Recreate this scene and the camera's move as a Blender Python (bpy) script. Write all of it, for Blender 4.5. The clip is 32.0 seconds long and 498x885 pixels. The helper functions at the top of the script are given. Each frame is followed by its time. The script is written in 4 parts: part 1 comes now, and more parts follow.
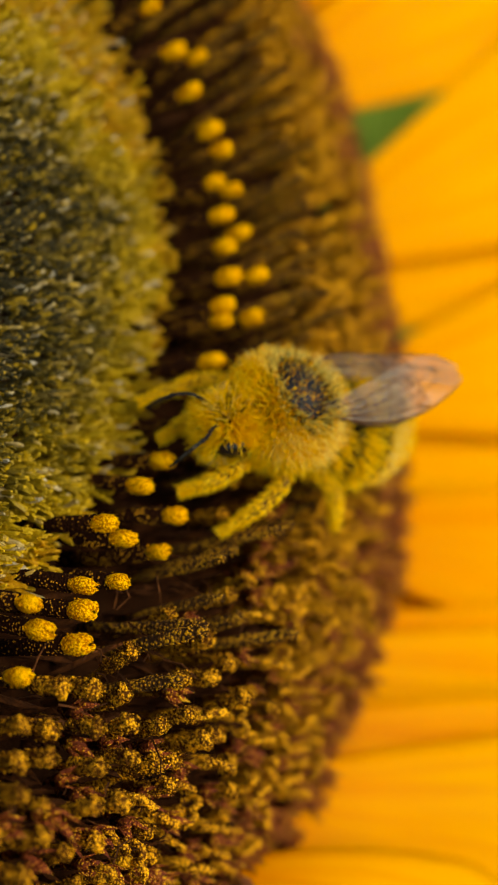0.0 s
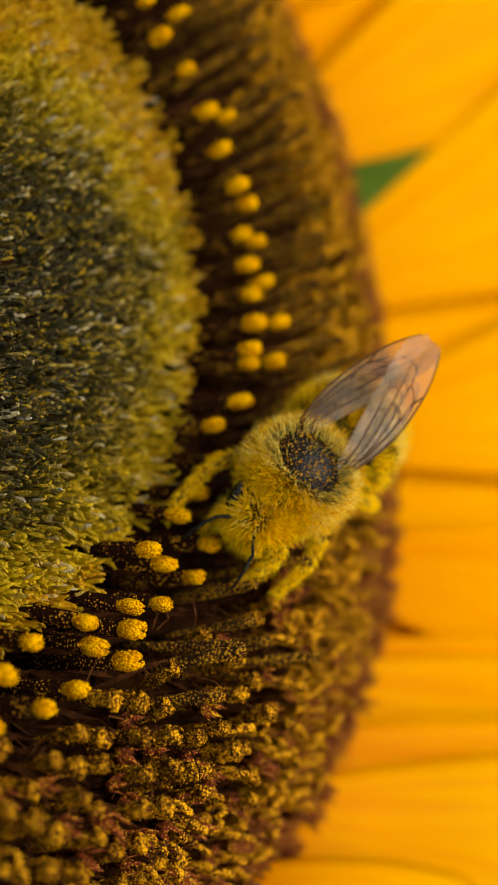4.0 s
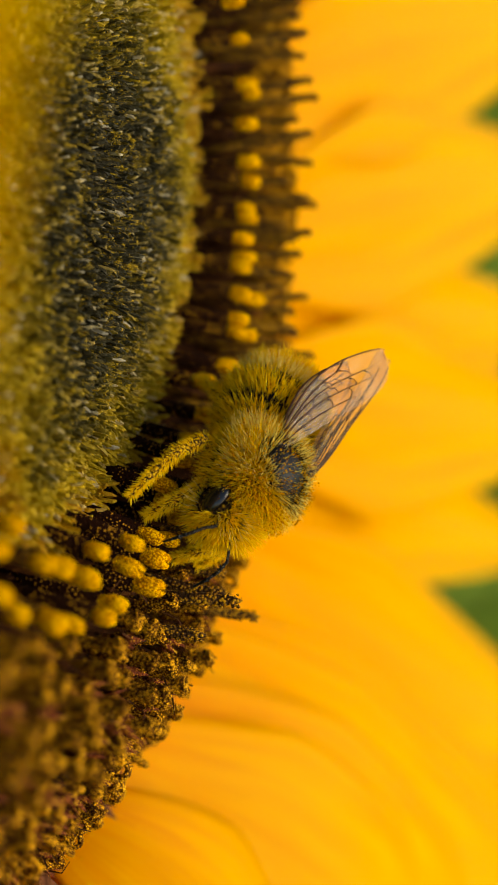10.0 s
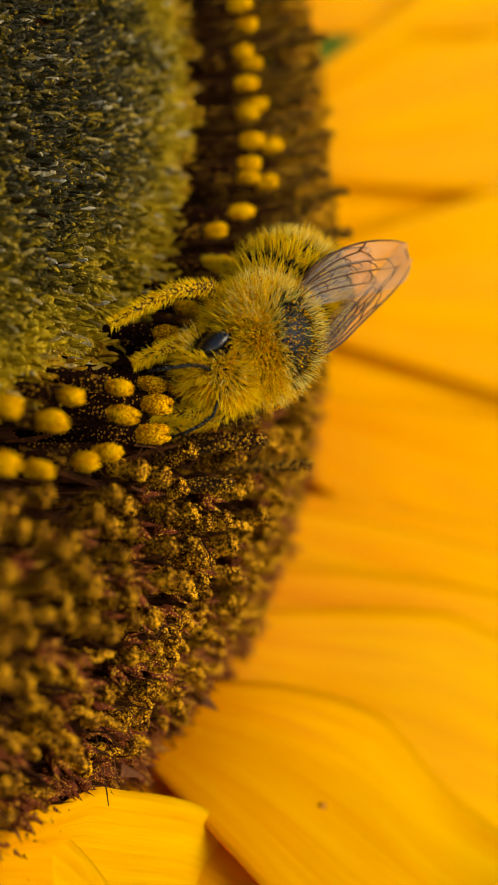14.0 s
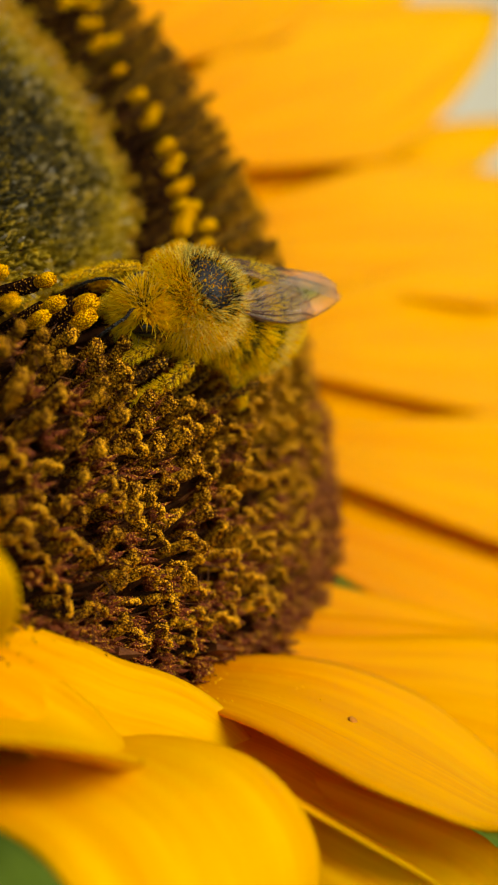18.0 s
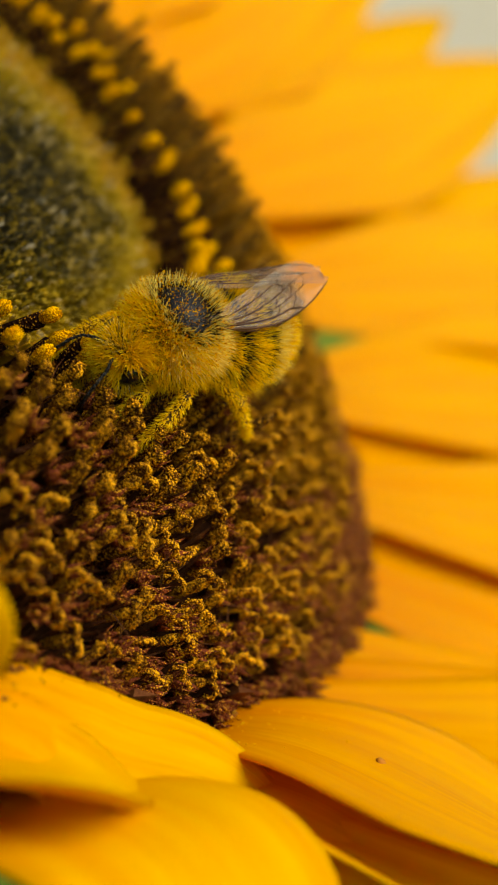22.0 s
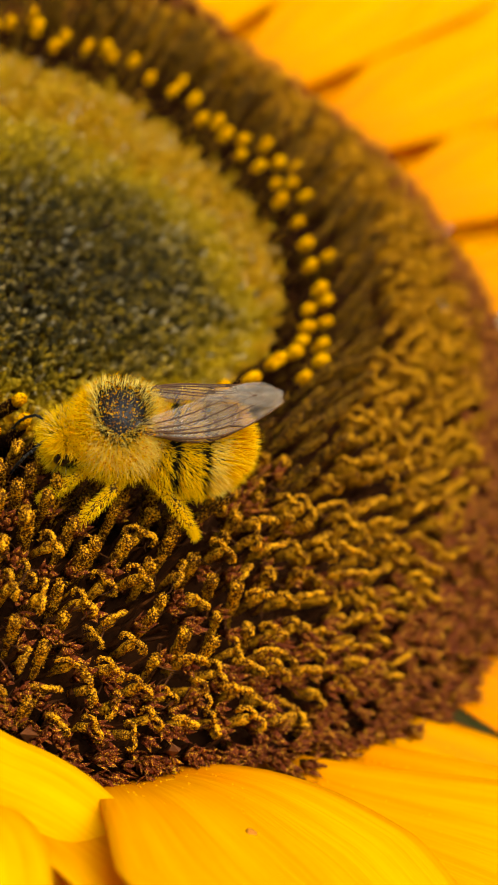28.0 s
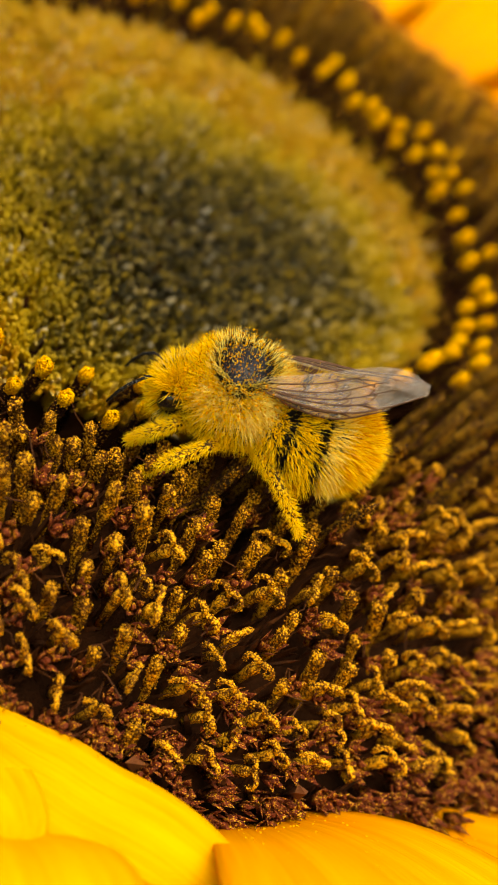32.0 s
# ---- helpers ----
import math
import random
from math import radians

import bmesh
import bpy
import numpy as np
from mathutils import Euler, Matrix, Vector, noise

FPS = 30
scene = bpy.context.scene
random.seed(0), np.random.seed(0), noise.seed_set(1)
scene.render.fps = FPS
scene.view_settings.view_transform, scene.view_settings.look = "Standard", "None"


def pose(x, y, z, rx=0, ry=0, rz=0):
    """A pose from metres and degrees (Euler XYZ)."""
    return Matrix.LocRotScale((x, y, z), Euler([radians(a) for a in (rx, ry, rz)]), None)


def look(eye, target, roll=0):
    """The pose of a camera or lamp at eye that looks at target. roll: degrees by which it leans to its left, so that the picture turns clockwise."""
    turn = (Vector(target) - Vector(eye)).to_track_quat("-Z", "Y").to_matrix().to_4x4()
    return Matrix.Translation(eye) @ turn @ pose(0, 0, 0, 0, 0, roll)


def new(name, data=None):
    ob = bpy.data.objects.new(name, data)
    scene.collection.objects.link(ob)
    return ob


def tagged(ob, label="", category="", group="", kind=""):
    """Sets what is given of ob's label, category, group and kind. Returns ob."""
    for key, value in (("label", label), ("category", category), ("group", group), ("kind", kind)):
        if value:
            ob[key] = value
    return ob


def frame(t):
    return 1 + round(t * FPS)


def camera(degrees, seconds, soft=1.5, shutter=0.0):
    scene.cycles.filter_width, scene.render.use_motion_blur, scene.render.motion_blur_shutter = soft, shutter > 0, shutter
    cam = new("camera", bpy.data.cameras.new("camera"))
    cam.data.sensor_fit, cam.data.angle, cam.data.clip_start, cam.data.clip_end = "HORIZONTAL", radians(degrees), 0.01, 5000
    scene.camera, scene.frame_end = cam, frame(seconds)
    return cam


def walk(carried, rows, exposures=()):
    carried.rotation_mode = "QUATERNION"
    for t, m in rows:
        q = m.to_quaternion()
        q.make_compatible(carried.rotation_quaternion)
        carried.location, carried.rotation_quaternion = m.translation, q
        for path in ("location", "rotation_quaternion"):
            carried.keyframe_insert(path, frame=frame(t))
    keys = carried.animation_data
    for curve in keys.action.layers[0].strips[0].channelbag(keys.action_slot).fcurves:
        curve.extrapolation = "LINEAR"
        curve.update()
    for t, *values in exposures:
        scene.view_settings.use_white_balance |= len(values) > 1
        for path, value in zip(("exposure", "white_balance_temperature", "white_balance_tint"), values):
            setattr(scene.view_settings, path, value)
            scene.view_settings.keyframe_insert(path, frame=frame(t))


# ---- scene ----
# ---------------------------------------------------------------- camera
cam = camera(19.48, 32.0, soft=1.7)
cam.data.dof.use_dof = True
cam.data.dof.aperture_fstop = 62.0

PATH = [
    (0.0, pose(-0.008788, -0.044976, 1.223636, 47.453, -3.143, -29.085)),
    (0.5, pose(-0.008958, -0.043220, 1.223673, 47.514, -4.071, -29.161)),
    (1.0, pose(-0.010243, -0.042536, 1.226156, 47.015, -4.796, -29.198)),
    (1.5, pose(-0.009832, -0.044026, 1.226390, 48.282, -3.378, -28.766)),
    (2.0, pose(-0.011140, -0.044509, 1.226641, 48.630, -4.983, -29.539)),
    (2.5, pose(-0.011269, -0.045096, 1.226563, 48.497, -5.231, -29.911)),
    (3.0, pose(-0.011865, -0.045197, 1.226990, 48.506, -5.430, -29.688)),
    (3.5, pose(-0.012458, -0.045997, 1.226969, 48.565, -5.348, -29.927)),
    (5.5, pose(-0.020481, -0.041872, 1.223625, 47.292, -15.873, -31.667)),
    (6.0, pose(-0.020627, -0.041644, 1.222611, 46.410, -18.984, -32.132)),
    (6.5, pose(-0.023569, -0.041719, 1.223268, 46.211, -22.131, -32.929)),
    (7.0, pose(-0.026518, -0.039415, 1.222690, 46.374, -24.334, -32.142)),
    (7.5, pose(-0.029435, -0.038694, 1.224164, 46.811, -27.076, -32.893)),
    (8.0, pose(-0.030497, -0.037644, 1.223089, 47.142, -30.003, -33.764)),
    (8.5, pose(-0.032567, -0.036352, 1.222205, 47.584, -31.593, -34.264)),
    (9.0, pose(-0.033697, -0.035388, 1.222343, 48.450, -32.852, -35.389)),
    (9.5, pose(-0.033662, -0.035011, 1.222621, 48.755, -33.460, -35.381)),
    (10.0, pose(-0.034943, -0.035309, 1.221923, 48.316, -33.696, -35.528)),
    (10.5, pose(-0.034915, -0.035411, 1.221989, 48.557, -34.502, -35.688)),
    (11.0, pose(-0.035615, -0.034686, 1.222690, 48.879, -35.557, -35.977)),
    (11.5, pose(-0.035736, -0.034919, 1.221443, 48.942, -36.264, -36.485)),
    (12.0, pose(-0.035367, -0.036256, 1.223381, 49.814, -36.756, -37.609)),
    (12.5, pose(-0.032272, -0.038171, 1.221026, 48.753, -32.726, -36.317)),
    (13.0, pose(-0.028975, -0.041388, 1.220832, 48.081, -25.497, -35.741)),
    (13.5, pose(-0.025965, -0.042955, 1.219492, 47.728, -20.232, -34.872)),
    (14.0, pose(-0.024879, -0.043654, 1.219003, 48.304, -18.055, -34.563)),
    (14.5, pose(-0.024465, -0.044957, 1.220410, 49.868, -17.751, -35.607)),
    (16.5, pose(-0.021830, -0.056206, 1.212681, 61.100, -9.423, -35.521)),
    (17.0, pose(-0.021516, -0.061338, 1.205445, 66.372, -6.344, -34.297)),
    (17.5, pose(-0.023160, -0.065220, 1.202682, 70.866, -5.028, -33.362)),
    (18.0, pose(-0.024394, -0.068746, 1.196960, 74.450, -3.145, -33.571)),
    (18.5, pose(-0.022601, -0.071059, 1.194876, 74.955, -2.157, -33.631)),
    (19.0, pose(-0.021712, -0.070399, 1.191392, 73.767, -1.762, -32.216)),
    (19.5, pose(-0.020475, -0.068626, 1.192248, 74.042, -2.002, -33.092)),
    (20.0, pose(-0.021363, -0.068780, 1.193633, 75.243, -1.470, -32.532)),
    (20.5, pose(-0.021395, -0.069062, 1.193720, 75.653, -1.385, -32.547)),
    (21.0, pose(-0.022116, -0.069255, 1.193455, 76.007, -1.406, -32.296)),
    (21.5, pose(-0.022833, -0.069231, 1.194959, 77.262, -1.189, -32.276)),
    (22.0, pose(-0.022363, -0.068632, 1.194860, 77.377, -0.935, -32.020)),
    (22.5, pose(-0.021715, -0.069041, 1.193854, 76.896, -1.163, -32.509)),
    (23.0, pose(-0.021803, -0.068931, 1.193797, 76.765, -1.297, -32.407)),
    (23.5, pose(-0.021931, -0.069307, 1.193031, 76.586, -1.349, -32.802)),
    (24.0, pose(-0.021786, -0.070659, 1.193255, 77.101, -1.371, -32.953)),
    (24.5, pose(-0.021266, -0.070357, 1.193651, 77.182, -0.641, -30.612)),
    (25.0, pose(-0.020788, -0.072365, 1.199767, 79.155, 0.239, -25.399)),
    (25.5, pose(-0.018106, -0.074669, 1.201960, 78.916, 0.517, -20.232)),
    (26.0, pose(-0.011052, -0.080078, 1.201444, 79.508, 1.019, -17.620)),
    (26.5, pose(-0.002458, -0.081636, 1.198557, 79.474, 1.875, -14.404)),
    (28.5, pose(0.009448, -0.083912, 1.191955, 81.522, 0.791, -1.389)),
    (29.0, pose(0.008522, -0.081515, 1.188148, 81.558, 0.223, -0.635)),
    (29.5, pose(0.011036, -0.079118, 1.188801, 82.169, 0.112, -0.549)),
    (30.0, pose(0.010174, -0.077080, 1.187884, 82.000, 0.000, 0.000)),
    (30.5, pose(0.009510, -0.076109, 1.187244, 81.922, -0.209, 0.196)),
    (31.0, pose(0.010314, -0.075755, 1.187156, 82.491, -0.133, 0.664)),
    (31.5, pose(0.010188, -0.075346, 1.190230, 83.557, 0.178, 1.160)),
    (32.0, pose(0.008477, -0.075582, 1.191846, 83.106, 0.021, 1.793)),
]
walk(cam, PATH, exposures=[(0.0, 0.18, 8400, 7), (6.0, 0.1, 8400, 7), (8.0, 0.08, 8400, 7), (11.0, 0.2, 8400, 7), (13.0, 0.08, 8400, 7), (19.0, 0.12, 8400, 7), (23.5, 0.08, 8400, 7), (26.0, 0.47, 8400, 9), (29.0, 0.60, 8400, 12), (32.0, 0.74, 8400, 12)])

# ---------------------------------------------------------------- world and light
world = bpy.data.worlds.new("overcast_sky")
scene.world = world
world.use_nodes = True
wn = world.node_tree.nodes
sky = wn.new("ShaderNodeTexSky")
sky.sky_type, sky.sun_disc = "NISHITA", False
sky.sun_elevation, sky.sun_rotation = radians(46), radians(148)
sky.air_density, sky.dust_density = 1.2, 1.2
wn["Background"].inputs["Strength"].default_value = 0.15
world.node_tree.links.new(sky.outputs["Color"], wn["Background"].inputs["Color"])

sun = new("sun", bpy.data.lights.new("sun", "SUN"))
sun.data.energy, sun.data.angle, sun.data.color = 2.7, radians(50), (1.0, 0.94, 0.84)
sun.matrix_basis = look((1.6, -2.25, 4.2), (0, 0, 1.2))

# ---------------------------------------------------------------- frames of reference
UNIT = 0.0015
TILT = Matrix(((0.88003, -0.12676, 0.4577), (0.39895, 0.72016, -0.56763), (-0.25766, 0.68213, 0.68433)))
BASE = Vector((-0.05, 0.07, 0.0))
HEAD = Matrix.Translation((0, 0, 1.2)) @ TILT.to_4x4() @ Matrix.Scale(UNIT, 4)
LOCAL = Matrix.Translation(-BASE) @ HEAD


# ---------------------------------------------------------------- materials
def node_material(name, rough=0.6, spec=0.3):
    m = bpy.data.materials.new(name)
    m.use_nodes = True
    p = m.node_tree.nodes["Principled BSDF"]
    p.inputs["Roughness"].default_value = rough
    p.inputs["Specular IOR Level"].default_value = spec
    return m, m.node_tree.nodes, m.node_tree.links, p


def noise_of(n, l, coord, scale, detail=4.0, rough=0.6, dist=0.0):
    t = n.new("ShaderNodeTexNoise")
    t.inputs["Scale"].default_value, t.inputs["Detail"].default_value = scale, detail
    t.inputs["Roughness"].default_value, t.inputs["Distortion"].default_value = rough, dist
    l.new(coord, t.inputs["Vector"])
    return t.outputs["Fac"]


def ramp_of(n, l, fac, stops):
    r = n.new("ShaderNodeValToRGB")
    e = r.color_ramp.elements
    while len(e) < len(stops):
        e.new(0.5)
    for k, (pos, c) in enumerate(stops):
        e[k].position, e[k].color = pos, (*c, 1) if len(c) == 3 else c
    l.new(fac, r.inputs["Fac"])
    return r.outputs["Color"]


def mix_of(n, l, fac, a, b, mode="MIX"):
    x = n.new("ShaderNodeMix")
    x.data_type, x.blend_type = "RGBA", mode
    for v, key in ((fac, 0), (a, 6), (b, 7)):
        if hasattr(v, "is_linked"):
            l.new(v, x.inputs[key])
        elif key == 0:
            x.inputs[0].default_value = v
        else:
            x.inputs[key].default_value = (*v, 1)
    return x.outputs[2]


def math_of(n, l, op, a, b=None):
    x = n.new("ShaderNodeMath")
    x.operation = op
    for k, v in enumerate((a, b)):
        if v is None:
            continue
        if hasattr(v, "is_linked"):
            l.new(v, x.inputs[k])
        else:
            x.inputs[k].default_value = v
    return x.outputs[0]


def bump_of(n, l, p, height, strength=0.5, distance=0.0001):
    b = n.new("ShaderNodeBump")
    b.inputs["Strength"].default_value, b.inputs["Distance"].default_value = strength, distance
    l.new(height, b.inputs["Height"])
    l.new(b.outputs["Normal"], p.inputs["Normal"])


def coords(n, kind="Object"):
    return n.new("ShaderNodeTexCoord").outputs[kind]


def crust(name, dark, mid, bright, low=0.45, high=0.62, grain=9.0, rough=0.75, spec=0.25, depth=0.00016, clump=0.55):
    """A surface of dark tissue crusted with bright pollen grains."""
    m, n, l, p = node_material(name, rough, spec)
    c = coords(n)
    info = n.new("ShaderNodeObjectInfo")
    off = n.new("ShaderNodeVectorMath")
    off.operation = "ADD"
    sc = n.new("ShaderNodeVectorMath")
    sc.operation = "SCALE"
    sc.inputs["Scale"].default_value = 37.0
    comb = n.new("ShaderNodeCombineXYZ")
    l.new(info.outputs["Random"], comb.inputs["X"])
    l.new(info.outputs["Random"], comb.inputs["Y"])
    l.new(comb.outputs[0], sc.inputs[0])
    l.new(c, off.inputs[0])
    l.new(sc.outputs[0], off.inputs[1])
    v = n.new("ShaderNodeTexVoronoi")
    v.inputs["Scale"].default_value = grain
    l.new(off.outputs[0], v.inputs["Vector"])
    grains = math_of(n, l, "SUBTRACT", 0.75, v.outputs["Distance"])
    patch = noise_of(n, l, off.outputs[0], 1.7 if clump < 0.6 else 2.6, 3.0)
    fine = noise_of(n, l, off.outputs[0], grain * 2.2, 2.0)
    h = math_of(n, l, "ADD", math_of(n, l, "MULTIPLY", grains, 0.75), math_of(n, l, "MULTIPLY", patch, clump))
    h2 = math_of(n, l, "ADD", h, math_of(n, l, "MULTIPLY", fine, 0.25))
    fac = math_of(n, l, "SUBTRACT", h2, 0.38)
    col = ramp_of(n, l, fac, ((low - 0.12, dark), (low, dark), ((low + high) / 2, mid), (high, bright)))
    l.new(col, p.inputs["Base Color"])
    bump_of(n, l, p, h2, 0.9, depth)
    return m


POLLEN = crust("yellow_pollen", (0.46, 0.17, 0.003), (0.88, 0.39, 0.005), (0.98, 0.54, 0.012), 0.10, 0.32, 11.0, 0.9, 0.02, 0.00010)
TUBE = crust("pollen_crusted_anther", (0.075, 0.026, 0.004), (0.38, 0.165, 0.012), (0.88, 0.42, 0.022), 0.27, 0.62, 13.5, 0.95, 0.03, 0.00016, 0.95)
SPIKE = crust("dark_pointed_anther", (0.040, 0.016, 0.004), (0.19, 0.082, 0.010), (0.62, 0.31, 0.012), 0.10, 0.40, 12.0, 0.8, 0.15)
CURL = crust("dusty_curled_stigma", (0.11, 0.040, 0.006), (0.38, 0.165, 0.014), (0.87, 0.42, 0.022), 0.22, 0.54, 13.5, 0.95, 0.03, 0.00016, 0.95)
SCALE = crust("red_brown_bract_scale", (0.13, 0.024, 0.006), (0.30, 0.070, 0.012), (0.78, 0.42, 0.020), 0.34, 0.70, 13.0, 0.65, 0.15, 0.00012, 0.95)
SHAFT = crust("dark_anther_shaft", (0.010, 0.003, 0.001), (0.035, 0.011, 0.003), (0.42, 0.20, 0.015), 0.28, 0.46, 11.0, 0.85, 0.03)


def bud_material():
    m, n, l, p = node_material("olive_bud_tips", 0.55, 0.16)
    c = coords(n)
    s = n.new("ShaderNodeSeparateXYZ")
    l.new(coords(n, "UV"), s.inputs[0])
    wob = math_of(n, l, "MULTIPLY", noise_of(n, l, c, 0.42, 4.0), 5.0)
    rad = math_of(n, l, "ADD", s.outputs[0], math_of(n, l, "MULTIPLY", math_of(n, l, "SUBTRACT", wob, 2.5), 0.14))
    base = ramp_of(n, l, rad, ((0.0, (0.028, 0.024, 0.014)), (0.50, (0.038, 0.033, 0.013)), (0.68, (0.095, 0.070, 0.008)), (0.82, (0.33, 0.225, 0.010)), (0.95, (0.45, 0.295, 0.011)), (1.0, (0.43, 0.215, 0.007))))
    isl = n.new("ShaderNodeNewGeometry").outputs["Random Per Island"]
    dusted = math_of(n, l, "ADD", isl, math_of(n, l, "MULTIPLY", rad, 0.38))
    base = mix_of(n, l, ramp_of(n, l, math_of(n, l, "MULTIPLY", dusted, 0.8), ((0.66, (0, 0, 0)), (0.92, (0.75, 0.75, 0.75)))), base, (0.42, 0.275, 0.012))
    # a few tips near white: silvery glints put into the colour
    base = mix_of(n, l, math_of(n, l, "MULTIPLY", math_of(n, l, "POWER", isl, 26.0), 0.85), base, (0.50, 0.48, 0.40))
    dust = noise_of(n, l, c, 3.4, 6.0, 0.8)
    dfac = ramp_of(n, l, dust, ((0.54, (0, 0, 0)), (0.62, (1, 1, 1))))
    col = mix_of(n, l, math_of(n, l, "MULTIPLY", dfac, math_of(n, l, "ADD", math_of(n, l, "MULTIPLY", s.outputs[0], 0.45), 0.5)), base, (0.66, 0.42, 0.014))
    l.new(col, p.inputs["Base Color"])
    bump_of(n, l, p, noise_of(n, l, c, 6.0, 4.0), 0.8, 0.0002)
    return m


BUD = bud_material()


def petal_material():
    m, n, l, p = node_material("yellow_ray_petal", 0.55, 0.12)
    uv = coords(n, "UV")
    mp = n.new("ShaderNodeMapping")
    mp.inputs["Scale"].default_value = (2.2, 34.0, 1.0)
    l.new(uv, mp.inputs["Vector"])
    veins = noise_of(n, l, mp.outputs[0], 1.0, 5.0, 0.65)
    mp2 = n.new("ShaderNodeMapping")
    mp2.inputs["Scale"].default_value = (1.2, 5.0, 1.0)
    l.new(uv, mp2.inputs["Vector"])
    broad = noise_of(n, l, mp2.outputs[0], 1.4, 3.0)
    s = n.new("ShaderNodeSeparateXYZ")
    l.new(uv, s.inputs[0])
    along = ramp_of(n, l, s.outputs[0], ((0.0, (0.74, 0.24, 0.001)), (0.15, (0.88, 0.39, 0.001)), (0.45, (0.92, 0.49, 0.001)), (1.0, (0.92, 0.58, 0.002))))
    info = n.new("ShaderNodeObjectInfo")
    along = mix_of(n, l, math_of(n, l, "MULTIPLY", info.outputs["Random"], 0.35), along, (0.93, 0.58, 0.002))
    streak = ramp_of(n, l, veins, ((0.30, (0.88, 0.74, 0.6)), (0.55, (1, 1, 1))))
    col = mix_of(n, l, 0.8, along, streak, "MULTIPLY")
    tint = ramp_of(n, l, broad, ((0.35, (0.94, 0.74, 0.5)), (0.6, (1, 1, 1))))
    col = mix_of(n, l, 0.7, col, tint, "MULTIPLY")
    l.new(col, p.inputs["Base Color"])
    bump_of(n, l, p, veins, 0.35, 0.0003)
    tr = n.new("ShaderNodeBsdfTranslucent")
    l.new(col, tr.inputs["Color"])
    ms = n.new("ShaderNodeMixShader")
    ms.inputs[0].default_value = 0.32
    l.new(p.outputs[0], ms.inputs[1])
    l.new(tr.outputs[0], ms.inputs[2])
    l.new(ms.outputs[0], n["Material Output"].inputs["Surface"])
    return m


PETAL = petal_material()


def mottled(name, stops, scale=4.0, rough=0.7, spec=0.3, strength=0.4, depth=0.0003):
    m, n, l, p = node_material(name, rough, spec)
    c = coords(n)
    a = noise_of(n, l, c, scale, 5.0)
    b = noise_of(n, l, c, scale * 7, 3.0)
    f = math_of(n, l, "ADD", math_of(n, l, "MULTIPLY", a, 0.7), math_of(n, l, "MULTIPLY", b, 0.3))
    k = len(stops) - 1
    l.new(ramp_of(n, l, f, [(0.32 + 0.36 * i / k, s) for i, s in enumerate(stops)]), p.inputs["Base Color"])
    bump_of(n, l, p, b, strength, depth)
    return m


TISSUE = mottled("dark_receptacle_tissue", ((0.012, 0.005, 0.002), (0.035, 0.012, 0.004)), 1.2, 0.9, 0.03)
CHAFF = mottled("dark_papery_chaff", ((0.018, 0.006, 0.002), (0.055, 0.018, 0.005), (0.14, 0.045, 0.010)), 1.6, 0.8, 0.1)
CLAW = mottled("brown_petal_claw", ((0.09, 0.022, 0.006), (0.20, 0.065, 0.012)), 1.5)
BRACT = mottled("green_bract", ((0.045, 0.075, 0.018), (0.10, 0.14, 0.035), (0.17, 0.17, 0.05)), 0.35)
STEM = mottled("green_stem", ((0.05, 0.09, 0.02), (0.11, 0.16, 0.05)), 40.0)
CRUMB = mottled("golden_pollen_crumb", ((0.80, 0.38, 0.004), (0.95, 0.58, 0.008)), 6.0, 0.85, 0.05)
SPECK = mottled("orange_brown_speck", ((0.42, 0.13, 0.005), (0.55, 0.22, 0.01)), 3.0)
LEAF = mottled("green_leaf", ((0.025, 0.06, 0.012), (0.06, 0.12, 0.025)), 30.0, 0.5)


# ---------------------------------------------------------------- mesh helpers
def mesh_of(name, verts, faces, material, smooth=True, uvs=None):
    me = bpy.data.meshes.new(name)
    me.from_pydata([tuple(v) for v in verts], [], faces)
    if uvs is not None:
        layer = me.uv_layers.new(name="UVMap")
        loops = np.empty(len(me.loops), dtype=np.int32)
        me.loops.foreach_get("vertex_index", loops)
        layer.data.foreach_set("uv", np.asarray(uvs, dtype=np.float32)[loops].ravel())
    me.materials.append(material)
    if smooth:
        me.polygons.foreach_set("use_smooth", [True] * len(me.polygons))
    me.update()
    return me


def hang(name, data, parent, m=None, label=""):
    """A part: one mesh object under a thing or a part."""
    ob = new(name, data)
    ob.parent = parent
    if m is not None:
        ob.matrix_basis = m
    if label:
        ob["label"] = label
    return ob


class Pile:
    """Gathers the faces of many small pieces into one mesh."""

    def __init__(self):
        self.v, self.f = [], []

    def add(self, verts, faces, m=None):
        k = len(self.v)
        self.v.extend((m @ Vector(v) for v in verts) if m is not None else (Vector(v) for v in verts))
        self.f.extend(tuple(i + k for i in fc) for fc in faces)


def tube(points, radii, sides=7, cap=True, rng=None, rough=0.0):
    """A tube along points with a radius at each; rough: uneven skin."""
    verts, faces = [], []
    pts = [Vector(p) for p in points]
    for i, p in enumerate(pts):
        d = (pts[min(i + 1, len(pts) - 1)] - pts[max(i - 1, 0)]).normalized()
        a = d.orthogonal().normalized() if i == 0 else (a - d * a.dot(d)).normalized()
        b = d.cross(a)
        for k in range(sides):
            w = 2 * math.pi * k / sides
            r = radii[i] * (1 + (rng.uniform(-rough, rough) if rng else 0))
            verts.append(p + (a * math.cos(w) + b * math.sin(w)) * r)
    for i in range(len(pts) - 1):
        for k in range(sides):
            faces.append((i * sides + k, i * sides + (k + 1) % sides, (i + 1) * sides + (k + 1) % sides, (i + 1) * sides + k))
    if cap:
        faces.append(tuple(range(sides))[::-1])
        faces.append(tuple((len(pts) - 1) * sides + k for k in range(sides)))
    return verts, faces


